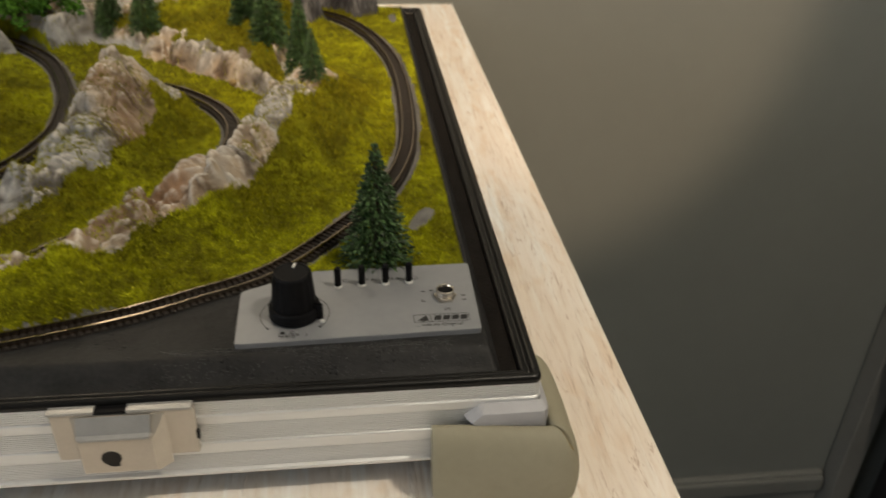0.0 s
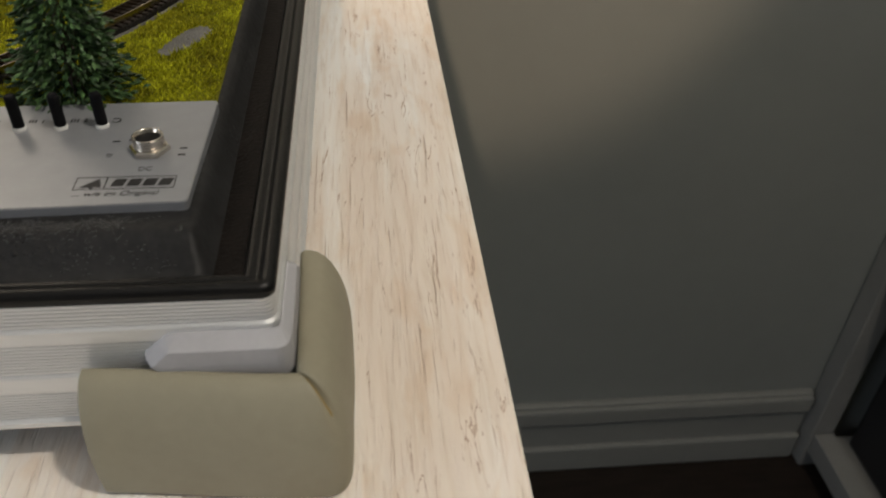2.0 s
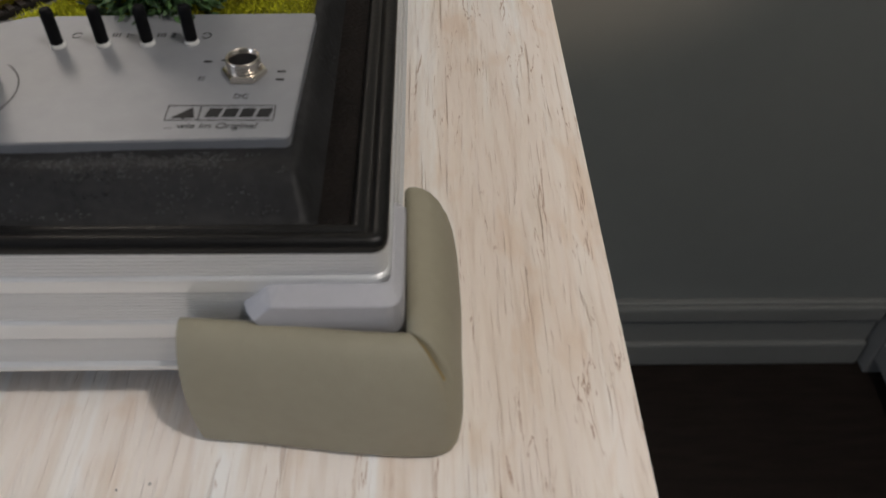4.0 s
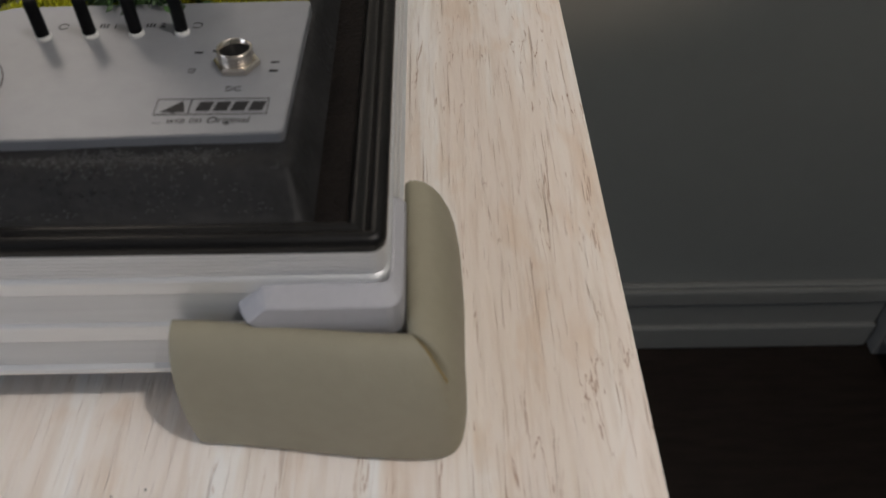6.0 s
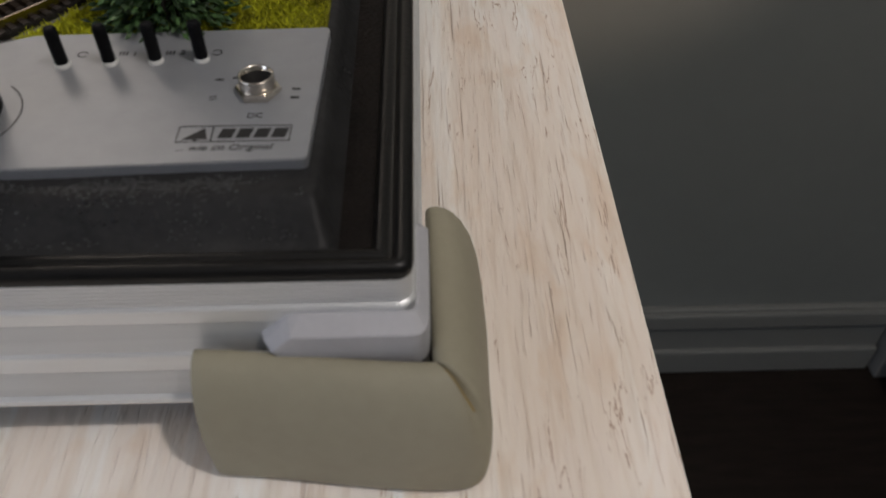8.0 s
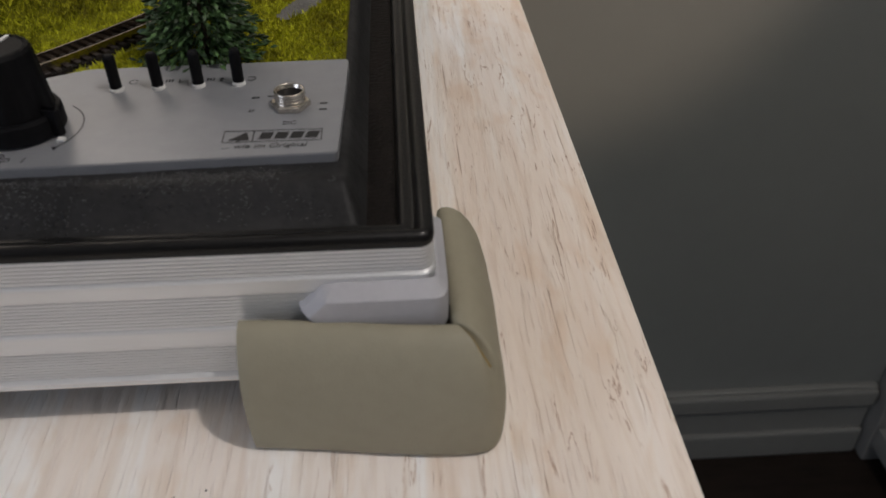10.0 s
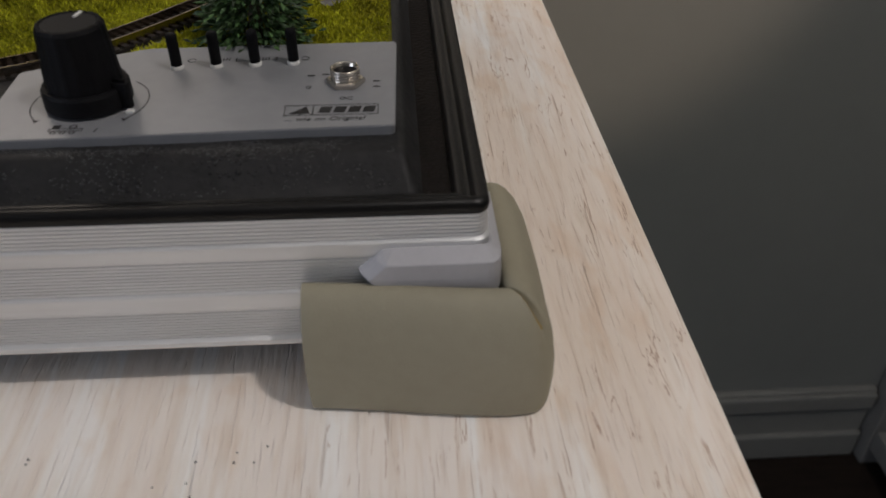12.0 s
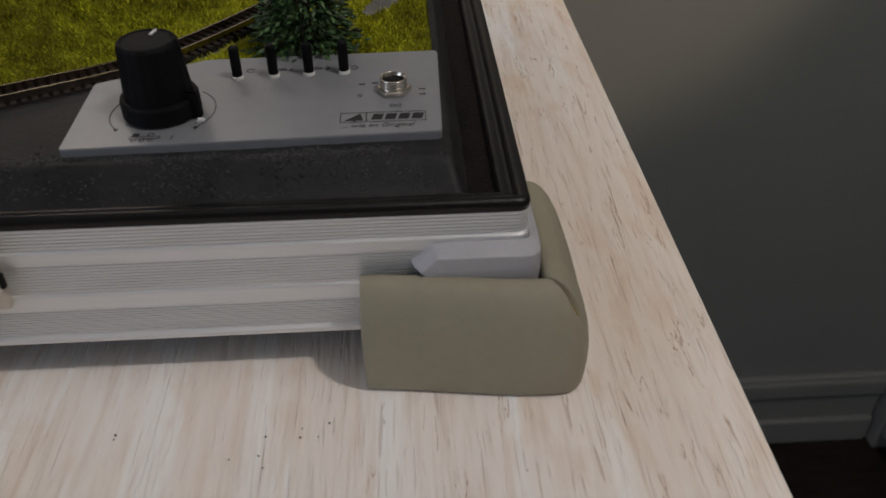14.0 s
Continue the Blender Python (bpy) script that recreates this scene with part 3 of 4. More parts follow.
for y, top in zip(ends, tops):
    rows.append([bm.verts.new(P(x, y, min(z, top))) for x, z in ((-20.6, 57.3), (-19.4, 57.2), (-18.3, 56.2), (-17.2, 53.6), (-15.6, 50.0), (-14.2, 48.2))])
for a, c in zip(rows, rows[1:]):
    for k in range(5):
        bm.faces.new((a[k], a[k + 1], c[k + 1], c[k]))
part("side_skirt", bm, PAINT, case, "dark grey painted side of the landscape base", smooth=True)
part("far_landscape", bm_box_mm(-CW + 12, -429, 6, CD - 9, 45, GROUND, 1), GRASS, case)

# ---- tracks ----


def sweep(line, offset, width, z0, z1):
    """A bar of rectangular section beside a line."""
    d = np.gradient(line, axis=0)
    d /= np.linalg.norm(d, axis=1)[:, None]
    nrm = np.stack([-d[:, 1], d[:, 0]], 1)
    verts, faces = [], []
    for k in range(len(line)):
        for side, z in ((-1, z0), (-1, z1), (1, z1), (1, z0)):
            x, y = line[k] + nrm[k] * (offset + side * width / 2)
            verts.append(P(x, y, z))
    for k in range(len(line) - 1):
        for a in range(4):
            b = (a + 1) % 4
            faces.append((4 * k + a, 4 * k + b, 4 * k + 4 + b, 4 * k + 4 + a))
    faces += [(3, 2, 1, 0), tuple(4 * (len(line) - 1) + a for a in range(4))]
    return verts, faces


bm = bm_box(-0.0056, 0.0056, -0.00085, 0.00085, -0.0006, 0.0006, 0.00015, seg=1)
SLEEPER_MESH = bpy.data.meshes.new("sleeper")
bm.to_mesh(SLEEPER_MESH)
bm.free()
SLEEPER_MESH.materials.append(SLEEPER)
RAIL_TOP = 60.0


def track(line, label):
    t = thing("railway_track", P(*line[len(line) // 2], 57), label, "model track", "tracks in the landscape")
    v, f = sweep(line, 0, 11.5, 55.4, 57.0)
    link_mesh("ballast_bed", v, f, BED, t)
    for off in (-3.45, 3.45):
        v, f = sweep(line, off, 0.7, 57.4, RAIL_TOP)
        link_mesh("rail", v, f, RAIL, t, "thin worn nickel rail")
    s = np.r_[0, np.cumsum(np.linalg.norm(np.diff(line, axis=0), axis=1))]
    for at in np.arange(1.5, s[-1] - 1, 3.0):
        x, y = (np.interp(at, s, line[:, k]) for k in range(2))
        x2, y2 = (np.interp(at + 0.5, s, line[:, k]) for k in range(2))
        o = new("sleeper", SLEEPER_MESH)
        o.parent, o.matrix_parent_inverse = t, t.matrix_world.inverted()
        o.matrix_basis = Matrix.Translation(P(x, y, 57.2)) @ Matrix.Rotation(math.atan2(y2 - y, x2 - x) + math.pi / 2, 4, "Z")
    return t


track(MAIN, "single model track with brown sleepers curving round the landscape")
track(INNER, "model track curving between two rocky ridges")
track(LEFT, "model track curving past the rocky mountain")

# ---- grass fibres ----


def height_at(x, y):
    i = np.clip((x - gx[0]) / STEP, 0, len(gx) - 1.001)
    j = np.clip((y - gy[0]) / STEP, 0, len(gy) - 1.001)
    i0, j0 = i.astype(int), j.astype(int)
    u, w = i - i0, j - j0
    return (Z[j0, i0] * (1 - u) * (1 - w) + Z[j0, i0 + 1] * u * (1 - w) + Z[j0 + 1, i0] * (1 - u) * w + Z[j0 + 1, i0 + 1] * u * w)


def grass_fibres(count, seed):
    rng = np.random.default_rng(seed)
    x = rng.uniform(gx[0], -21.5, count * 3)
    y = rng.uniform(22, gy[-1] - 2, count * 3)
    keep = rng.uniform(size=len(x)) < np.clip(1.25 - y / 420, 0.25, 1)
    x, y = x[keep], y[keep]
    i, j = ((x - gx[0]) / STEP + 0.5).astype(int), ((y - gy[0]) / STEP + 0.5).astype(int)
    j = np.minimum(j, len(gy) - 1)
    i = np.minimum(i, len(gx) - 1)
    k = kinds[j, i]
    tufty = (0.55 + 0.45 * np.clip(rocky[j, i] + 0.5, 0, 1)) * np.clip(1 + 0.9 * tufts[j, i], 0.5, 1.8)
    keep = (k == 1) | ((k == 2) & (rocky[j, i] < 0.12) & (rng.uniform(size=len(x)) < 0.28))
    x, y, tufty, steepness = x[keep][:count], y[keep][:count], tufty[keep][:count], steep[j, i][keep][:count]
    patch = patchy[j, i][keep][:count]
    n = len(x)
    z = height_at(x, y)
    a = rng.uniform(0, 2 * math.pi, n)
    lean = rng.normal(0, 0.55, (n, 2))
    long = rng.uniform(0.8, 1.9, n) * tufty * (1 + 0.8 * steepness)
    wide = rng.uniform(0.22, 0.42, n)
    bx, by = np.cos(a) * wide, np.sin(a) * wide
    co = np.empty((n, 3, 3))
    co[:, 0] = np.stack([x - bx, y - by, z - 0.3], 1)
    co[:, 1] = np.stack([x + bx, y + by, z - 0.3], 1)
    co[:, 2] = np.stack([x + lean[:, 0] * long, y + lean[:, 1] * long, z + long], 1)
    # steeper inner ground takes the darker fibres, so slope shade is coloured in
    inner = np.clip((y - 80) / 50, 0, 1)
    olive = rng.uniform(-0.3, 0.3, n) + 0.9 * patch < (steepness - 0.27) * inner - 0.8 * (1 - inner)
    for chosen, mat, label in ((~olive, BLADE, "short yellow-green flocked grass fibres"), (olive, OLIVE_SHADE, "olive hillside flock with slope shade put into its colour")):
        some = co[chosen].reshape(-1, 3) / 1000 + np.array([0, 0, TABLE])
        ob = link_mesh("grass_flock", some.tolist(), np.arange(len(some)).reshape(-1, 3).tolist(), mat, case, label)
        ob["kind"] = "stuff"


grass_fibres(290000, 5)



def paint_lumps(count, seed):
    """Hardened sand and drops in the paint, thickest along the upper edge of the front slope."""
    rng = np.random.default_rng(seed)
    verts, faces = [], []
    for k in range(count):
        band = rng.random() < 0.55
        x = rng.uniform(-150, -21)
        y = rng.normal(19.0, 1.1) if band else rng.uniform(8.5, 22)
        if noise.noise(Vector((x / 16, y / 5, 2.0))) < (-0.15 if band else -0.02):
            continue
        z = float(height_at(np.array([x]), np.array([y]))[0])
        r = rng.uniform(0.16, 0.36) * (1.2 if rng.random() < 0.12 else 0.8)
        n = len(verts)
        turn = rng.uniform(0, 3.14)
        for h, w in ((-0.3, 1.0), (0.35, 0.8)):
            for a in range(6):
                q = turn + a * math.pi / 3
                verts.append(P(x + r * w * math.cos(q) * 1.3, y + r * w * math.sin(q), z + h * r))
        verts.append(P(x, y, z + 0.75 * r))
        for a in range(6):
            b = (a + 1) % 6
            faces += [(n + a, n + b, n + 6 + b, n + 6 + a), (n + 6 + a, n + 6 + b, n + 12)]
    ob = link_mesh("paint_grit", verts, faces, GRIT, case, "hardened sand grains in the grey paint", smooth=True)
    ob["kind"] = "stuff"


paint_lumps(2600, 12)

# ---- trees ----


def conifer_meshes(h, r, seed, layers=25, bare=0.03):
    """Trunk and bristly crown of a bottle-brush fir, in metres from its foot."""
    rng = random.Random(seed)
    bm = bmesh.new()
    rings = []
    for k in range(5):
        t = k / 4
        rr, zz = 0.055 * r * 1.6 * (1 - 0.85 * t) + 0.0002, t * h * 0.97
        rings.append([bm.verts.new((rr * math.cos(a * math.pi / 4), rr * math.sin(a * math.pi / 4), zz)) for a in range(8)])
    for lo, hi in zip(rings, rings[1:]):
        for a in range(8):
            bm.faces.new((lo[a], lo[(a + 1) % 8], hi[(a + 1) % 8], hi[a]))
    verts, faces = [], []

    def needle(p, q, w):
        ax = (q - p).normalized()
        s1 = ax.cross(Vector((rng.uniform(-1, 1), rng.uniform(-1, 1), rng.uniform(-1, 1)))).normalized() * w
        s2 = ax.cross(s1).normalized() * w
        k = len(verts)
        m = p.lerp(q, 0.55)
        verts.extend([tuple(p), tuple(m + s1), tuple(m - 0.5 * s1 + 0.87 * s2), tuple(m - 0.5 * s1 - 0.87 * s2), tuple(q)])
        faces.extend([(k, k + 2, k + 1), (k, k + 3, k + 2), (k, k + 1, k + 3), (k + 4, k + 1, k + 2), (k + 4, k + 2, k + 3), (k + 4, k + 3, k + 1)])

    for la in range(layers):
        t = la / (layers - 1)
        z = h * (bare + (0.97 - bare) * t)
        reach = r * ((1 - t) ** 0.9 * 0.99 + 0.012)
        count = int(12 + 26 * (1 - t))
        for b in range(count):
            a = 2 * math.pi * (b + rng.uniform(-0.4, 0.4)) / count + la * 1.7
            rr = reach * rng.uniform(0.78, 1.08)
            droop = rng.uniform(0.10, 0.45) * rr
            base = Vector((0, 0, z + rng.uniform(-0.01, 0.01) * h))
            tip = Vector((rr * math.cos(a), rr * math.sin(a), z - droop + rng.uniform(-0.01, 0.015) * h))
            bits = 6 if t < 0.8 else 4
            for k in range(bits):
                u = 0.25 + 0.75 * (k + rng.random()) / bits
                p = base.lerp(tip, u * 0.82)
                out = (tip - base).normalized()
                turn = Vector((rng.uniform(-1, 1), rng.uniform(-1, 1), rng.uniform(-0.5, 0.9))) * 0.5
                q = p + (out + turn).normalized() * h * rng.uniform(0.045, 0.075) * (1 - 0.45 * t)
                needle(p, q, h * rng.uniform(0.0075, 0.0125))
    for k in range(14):
        p = Vector((0, 0, h * 0.94))
        needle(p, p + Vector((rng.uniform(-0.3, 0.3), rng.uniform(-0.3, 0.3), 1)).normalized() * h * rng.uniform(0.04, 0.07), h * 0.008)
    trunk = bpy.data.meshes.new("trunk")
    bm.to_mesh(trunk)
    bm.free()
    trunk.materials.append(BARK)
    crown = bpy.data.meshes.new("crown")
    crown.from_pydata(verts, [], faces)
    crown.materials.append(NEEDLE)
    return trunk, crown


def plant(name, meshes, place, label, turn=0.0, group="trees in the landscape"):
    t = thing(name, place, label, "model tree", group)
    for nm, me in zip(("trunk", "crown"), meshes):
        o = new(nm, me)
        o.parent = t
    t.matrix_world = Matrix.Translation(place) @ Matrix.Rotation(turn, 4, "Z")
    return t


def on_ground(x, y, sink=0.8):
    return P(x, y, float(height_at(np.array([x]), np.array([y]))[0]) - sink)


plant("conifer_tree", conifer_meshes(0.0605, 0.0225, 3), on_ground(-61, 85), "dark green bristly model fir beside the control panel")
plant("conifer_tree", conifer_meshes(0.033, 0.0125, 8, 20), on_ground(-93, 250), "small dark green model fir on top of the rocky ridge")
plant("conifer_tree", conifer_meshes(0.050, 0.0125, 9), on_ground(-101, 276), "slender dark green model fir behind a smaller one")
plant("conifer_tree", conifer_meshes(0.058, 0.018, 11), on_ground(-127, 352), "dark green model fir on the bank behind the tracks")
plant("conifer_tree", conifer_meshes(0.052, 0.016, 15), on_ground(-146, 384), "dark green model fir in the group on the bank", 1.0)
plant("conifer_tree", conifer_meshes(0.052, 0.016, 19), on_ground(-226, 408), "dark green model fir at the back of the landscape", 2.0)
plant("conifer_tree", conifer_meshes(0.050, 0.016, 21), on_ground(-258, 428), "dark green model fir at the back edge of the landscape", 2.0)


def leafy_meshes(h, r, seed):
    rng = random.Random(seed)
    bm = bmesh.new()
    limbs = [(Vector((0, 0, 0)), Vector((0, 0, h * 0.55)), 0.05 * r)]
    for k in range(6):
        a = k * 1.05
        limbs.append((Vector((0, 0, h * (0.25 + 0.05 * k))), Vector((0.6 * r * math.cos(a), 0.6 * r * math.sin(a), h * (0.5 + 0.06 * k))), 0.03 * r))
    for p, q, w in limbs:
        s1 = (q - p).orthogonal().normalized()
        s2 = (q - p).cross(s1).normalized()
        lo = [bm.verts.new(p + (s1 * math.cos(a) + s2 * math.sin(a)) * w * 1.6) for a in (0, 1.57, 3.14, 4.71)]
        hi = [bm.verts.new(q + (s1 * math.cos(a) + s2 * math.sin(a)) * w * 0.6) for a in (0, 1.57, 3.14, 4.71)]
        for a in range(4):
            bm.faces.new((lo[a], lo[(a + 1) % 4], hi[(a + 1) % 4], hi[a]))
    trunk = bpy.data.meshes.new("trunk")
    bm.to_mesh(trunk)
    bm.free()
    trunk.materials.append(BARK)
    verts, faces = [], []
    clumps = [Vector((rng.gauss(0, 0.42) * r, rng.gauss(0, 0.42) * r, h * rng.uniform(0.2, 0.9))) for _ in range(26)]
    for c in clumps:
        for _ in range(90):
            d = Vector((rng.gauss(0, 1), rng.gauss(0, 1), rng.gauss(0, 0.8)))
            p = c + d.normalized() * r * 0.36 * rng.random() ** 0.4
            s = r * rng.uniform(0.05, 0.1)
            u = Vector((rng.uniform(-1, 1), rng.uniform(-1, 1), rng.uniform(-1, 1))).normalized()
            w = u.orthogonal().normalized()
            k = len(verts)
            verts.extend([tuple(p + u * s), tuple(p + w * s * 0.7), tuple(p - u * s), tuple(p - w * s * 0.7)])
            faces.append((k, k + 1, k + 2, k + 3))
    crown = bpy.data.meshes.new("crown")
    crown.from_pydata(verts, [], faces)
    crown.materials.append(LEAF)
    return trunk, crown


plant("leafy_tree", leafy_meshes(0.036, 0.022, 2), on_ground(-302, 428), "bright green leafy model tree beside the far track")
plant("leafy_tree", leafy_meshes(0.034, 0.020, 6), on_ground(-330, 440), "mid green leafy model tree at the back of the landscape")
sx, sy, sz = -152, 318, float(height_at(np.array([-152.0]), np.array([318.0]))[0])
part("shrub", lathe(sx, sy, [(1.0, sz - 1), (2.6, sz + 0.8), (2.9, sz + 2.4), (1.8, sz + 3.8), (0.5, sz + 4.3)], 10), OCHRE, case, "small ochre shrub")

# ---- control panel ----
panel = thing("control_panel", P(-70, 47, 57.6), "silver control panel with knob, switches and socket", "control panel")
OUT = [(-120, 20.6), (-20.6, 23.7), (-19.4, 74.0), (-90, 72.2), (-121, 58.0)]
part("plate", prism(OUT, 57.2, 60.0, 0.25, 1.6), PANEL, panel, "silver-grey lacquered plate")


def ink(points, z=60.06, mat=None, parent=None, name="print"):
    bm = bmesh.new()
    bm.faces.new([bm.verts.new(P(x, y, z)) for x, y in points])
    up = bmesh.ops.extrude_face_region(bm, geom=bm.faces[:])
    for v in up["geom"]:
        if isinstance(v, bmesh.types.BMVert):
            v.co.z += 0.00004
    return part(name, bm, mat or INK, parent or panel)


def lettering(body, x, y, size, z=60.05, slant=0.0, turn=0.0, parent=None):
    cu = bpy.data.curves.new("lettering", "FONT")
    cu.body, cu.size, cu.shear, cu.extrude = body, size / 1000, slant, 0.00003
    tmp = new("lettering", cu)
    me = bpy.data.meshes.new_from_object(tmp.evaluated_get(bpy.context.evaluated_depsgraph_get()))
    bpy.data.objects.remove(tmp)
    me.materials.append(INK)
    ob = new("lettering", me)
    ob.parent, ob.matrix_parent_inverse = parent or panel, (parent or panel).matrix_world.inverted()
    ob.matrix_basis = Matrix.Translation(P(x, y, z)) @ Matrix.Rotation(radians(turn), 4, "Z")
    return ob


def arc(cx, cy, r, a0, a1, w, n=24):
    """A thin printed arc, as a closed outline."""
    t = [radians(a0 + (a1 - a0) * k / n) for k in range(n + 1)]
    return [(cx + (r - w / 2) * math.cos(a), cy + (r - w / 2) * math.sin(a)) for a in t] + [(cx + (r + w / 2) * math.cos(a), cy + (r + w / 2) * math.sin(a)) for a in reversed(t)]


def strip_outline(x0, x1, y0, y1, w):
    for a in ((x0, x1, y0, y0 + w), (x0, x1, y1 - w, y1), (x0, x0 + w, y0 + w, y1 - w), (x1 - w, x1, y0 + w, y1 - w)):
        ink([(a[0], a[2]), (a[1], a[2]), (a[1], a[3]), (a[0], a[3])])


# maker's mark as plain shapes: a frame, a fir-like triangle and four slanted bars
strip_outline(-48.0, -24.6, 29.6, 35.0, 0.22)
ink([(-46.8, 30.5), (-44.3, 30.5), (-44.3, 30.0), (-43.7, 30.0), (-43.7, 30.5), (-41.6, 30.5), (-42.6, 34.3)])
ink([(-41.0, 29.8), (-40.7, 29.8), (-40.7, 34.8), (-41.0, 34.8)])
for k in range(4):
    x = -39.6 + 3.65 * k
    ink([(x, 30.8), (x + 2.9, 30.8), (x + 3.6, 33.9), (x + 0.7, 33.9)])
lettering("... wie im Original", -47.6, 26.9, 2.75, slant=0.25)
lettering("DC", -34.6, 37.6, 2.4)
lettering("12", -42.2, 44.0, 2.0, turn=90)
for x, y in ((-43.5, 51.6), (-39.6, 52.2), (-26.0, 44.4), (-26.0, 47.6)):
    ink([(x, y), (x + 1.9, y), (x + 1.9, y + 0.7), (x, y + 0.7)])
lettering("1", -64.6, 62.4, 2.6)
lettering("2", -53.6, 62.6, 2.6)
for x in (-67.6, -56.8):
    for k in range(3):
        ink([(x + k * 0.8, 62.6), (x + k * 0.8 + 0.4, 62.6), (x + k * 0.8 + 0.4, 64.2), (x + k * 0.8, 64.2)])
ink(arc(-76.0, 63.2, 1.1, 20, 330, 0.3))
ink(arc(-45.0, 63.2, 1.1, -150, 150, 0.3))
KX, KY = -97.0, 39.5
ink(arc(KX, KY, 14.2, -42, 52, 0.3))
ink(arc(KX, KY, 14.2, 128, 222, 0.3))
for a in (-42, 222):
    x, y = KX + 14.2 * math.cos(radians(a)), KY + 14.2 * math.sin(radians(a))
    ink([(x - 0.8, y + 0.5), (x + 0.8, y + 0.5), (x, y - 1.1)])
# a small printed locomotive
strip_outline(-103.0, -95.0, 24.6, 26.0, 0.25)
for x in (-101.6, -99.4, -97.2):
    ink(arc(x, 24.0, 0.6, 0, 350, 0.25))
ink([(-102.4, 26.0), (-100.6, 26.0), (-100.6, 27.6), (-102.4, 27.6)])
ink(arc(-97.6, 26.9, 0.8, 0, 350, 0.3))
lettering("1", -92.8, 24.0, 3.0, slant=0.2)

knob = lathe(KX, KY, [(10.4, 60.6), (10.6, 61.0), (10.5, 65.0), (10.1, 65.8)], 64)
knob_ob = part("knob", knob, BLACKPLASTIC, panel, "black ribbed plastic turning knob", smooth=False)
bm = lathe(KX, KY, [(9.2, 65.8), (8.0, 80.2), (7.5, 81.0), (6.9, 81.2), (6.4, 80.9), (0.4, 80.9)], 72, groove=0.14, grooves=18)
part("grip", bm, BLACKPLASTIC, knob_ob)
bm = prism([(KX + 6.0, KY - 4.0), (KX + 11.4, KY - 5.6), (KX + 12.0, KY - 3.6), (KX + 7.4, KY - 0.6)], 60.8, 68.0, 0.8, 0.6)
part("pointer", bm, BLACKPLASTIC, knob_ob)
part("pointer_mark", prism([(KX + 10.4, KY - 7.0), (KX + 12.2, KY - 7.2), (KX + 12.4, KY - 5.8), (KX + 10.8, KY - 5.4)], 60.2, 60.9, 0.1), WHITE, knob_ob, "white pointer mark")
part("index_line", prism([(KX + 0.1, KY + 3.2), (KX + 0.9, KY + 3.1), (KX + 1.6, KY + 6.4), (KX + 0.7, KY + 6.6)], 80.9, 81.25, 0.05), WHITE, knob_ob, "white index line")
part("shaft_collar", lathe(KX, KY, [(5, 60), (5, 60.8)], 24), NICKEL, knob_ob)

for x, y in ((-79.2, 58.6), (-68.7, 59.3), (-58.3, 59.8), (-47.9, 60.2)):
    sw = part("switch", lathe(x, y, [(1.50, 61.0), (1.50, 69.2), (1.25, 69.8), (0.9, 70.0)], 20), BLACKPLASTIC, panel, "small black toggle switch cap", smooth=False)
    part("collar", lathe(x, y, [(1.75, 60.0), (1.75, 60.6), (1.55, 61.0)], 20), WHITE, sw, "white plastic collar")

JX, JY = -33.2, 47.2
jack = part("socket", lathe(JX, JY, [(3.24, 60.2), (3.24, 63.4)], 24), BLACKPLASTIC, panel, "round power socket")
bm = lathe(JX, JY, [(4.8, 60.0), (5.1, 60.3), (5.1, 61.3), (4.7, 61.7), (3.8, 61.7)], 6, cap=False)
part("nut", bm, NICKEL, jack, "nickel hexagon nut")
rings = [(3.9, 61.6)]
for k in range(3):
    rings += [(3.9, 61.9 + k * 0.75), (3.65, 62.25 + k * 0.75), (3.9, 62.5 + k * 0.75)]
rings += [(3.85, 64.4), (3.6, 64.6), (3.3, 64.4), (3.25, 60.8)]
part("threaded_sleeve", lathe(JX, JY, rings, 40, cap=False), NICKEL, jack, "shiny nickel threaded sleeve", smooth=True)

# ---- latch on the case front ----
latch = part("latch", bm_box_mm(-185.5, -133.5, -3.9, -0.4, 27.6, 50.2, 0.8), STEEL, case, "nickel-plated latch with a keyhole")
for x0, x1 in ((-186, -169.2), (-157.6, -133.9)):
    part("top_flange", bm_box_mm(x0, x1, -4.5, 0.4, 50.3, 51.4, 0.3), ZINC, latch, "dull grey folded flange")
# solid black block put in for the unlit gap between the flanges
part("dark_gap_block", bm_box_mm(-169.4, -157.4, -4.1, 0.3, 49.6, 50.9, 0.2), BLACKPLASTIC, latch, "black block standing for the dark gap between the flanges")
bm = bmesh.new()
prof = [(-3.9, 23.8), (-8.0, 24.2), (-8.7, 24.9), (-8.8, 26.0), (-8.7, 40.6), (-8.3, 41.6), (-7.4, 42.4), (-4.2, 48.6), (-3.9, 48.8)]
sides = []
for front, base in ((-175.6, -178.0), (-149.0, -144.0)):
    sides.append([bm.verts.new(P(front + (base - front) * (y + 8.8) / 4.9, y, z)) for y, z in prof])
bm.faces.new(sides[0])
bm.faces.new(sides[1][::-1])
for a in range(len(prof)):
    b = (a + 1) % len(prof)
    bm.faces.new((sides[0][a], sides[1][a], sides[1][b], sides[0][b])[::-1])
bmesh.ops.recalc_face_normals(bm, faces=bm.faces[:])
hasp = part("hasp", bm, STEEL, latch)
bm = bmesh.new()
rows = []
for y, z, cut in ((-9.5, 41.7, 1.0), (-9.3, 42.4, 0.3), (-7.8, 43.1, 0.0), (-4.7, 49.2, 0.0)):
    rows.append([[bm.verts.new(P(x, y + dy, z + dz)) for x in (-175.9 + cut, -165, -155, -149.3 - cut)] for dy, dz in ((0, 0), (0.45, -0.55))])
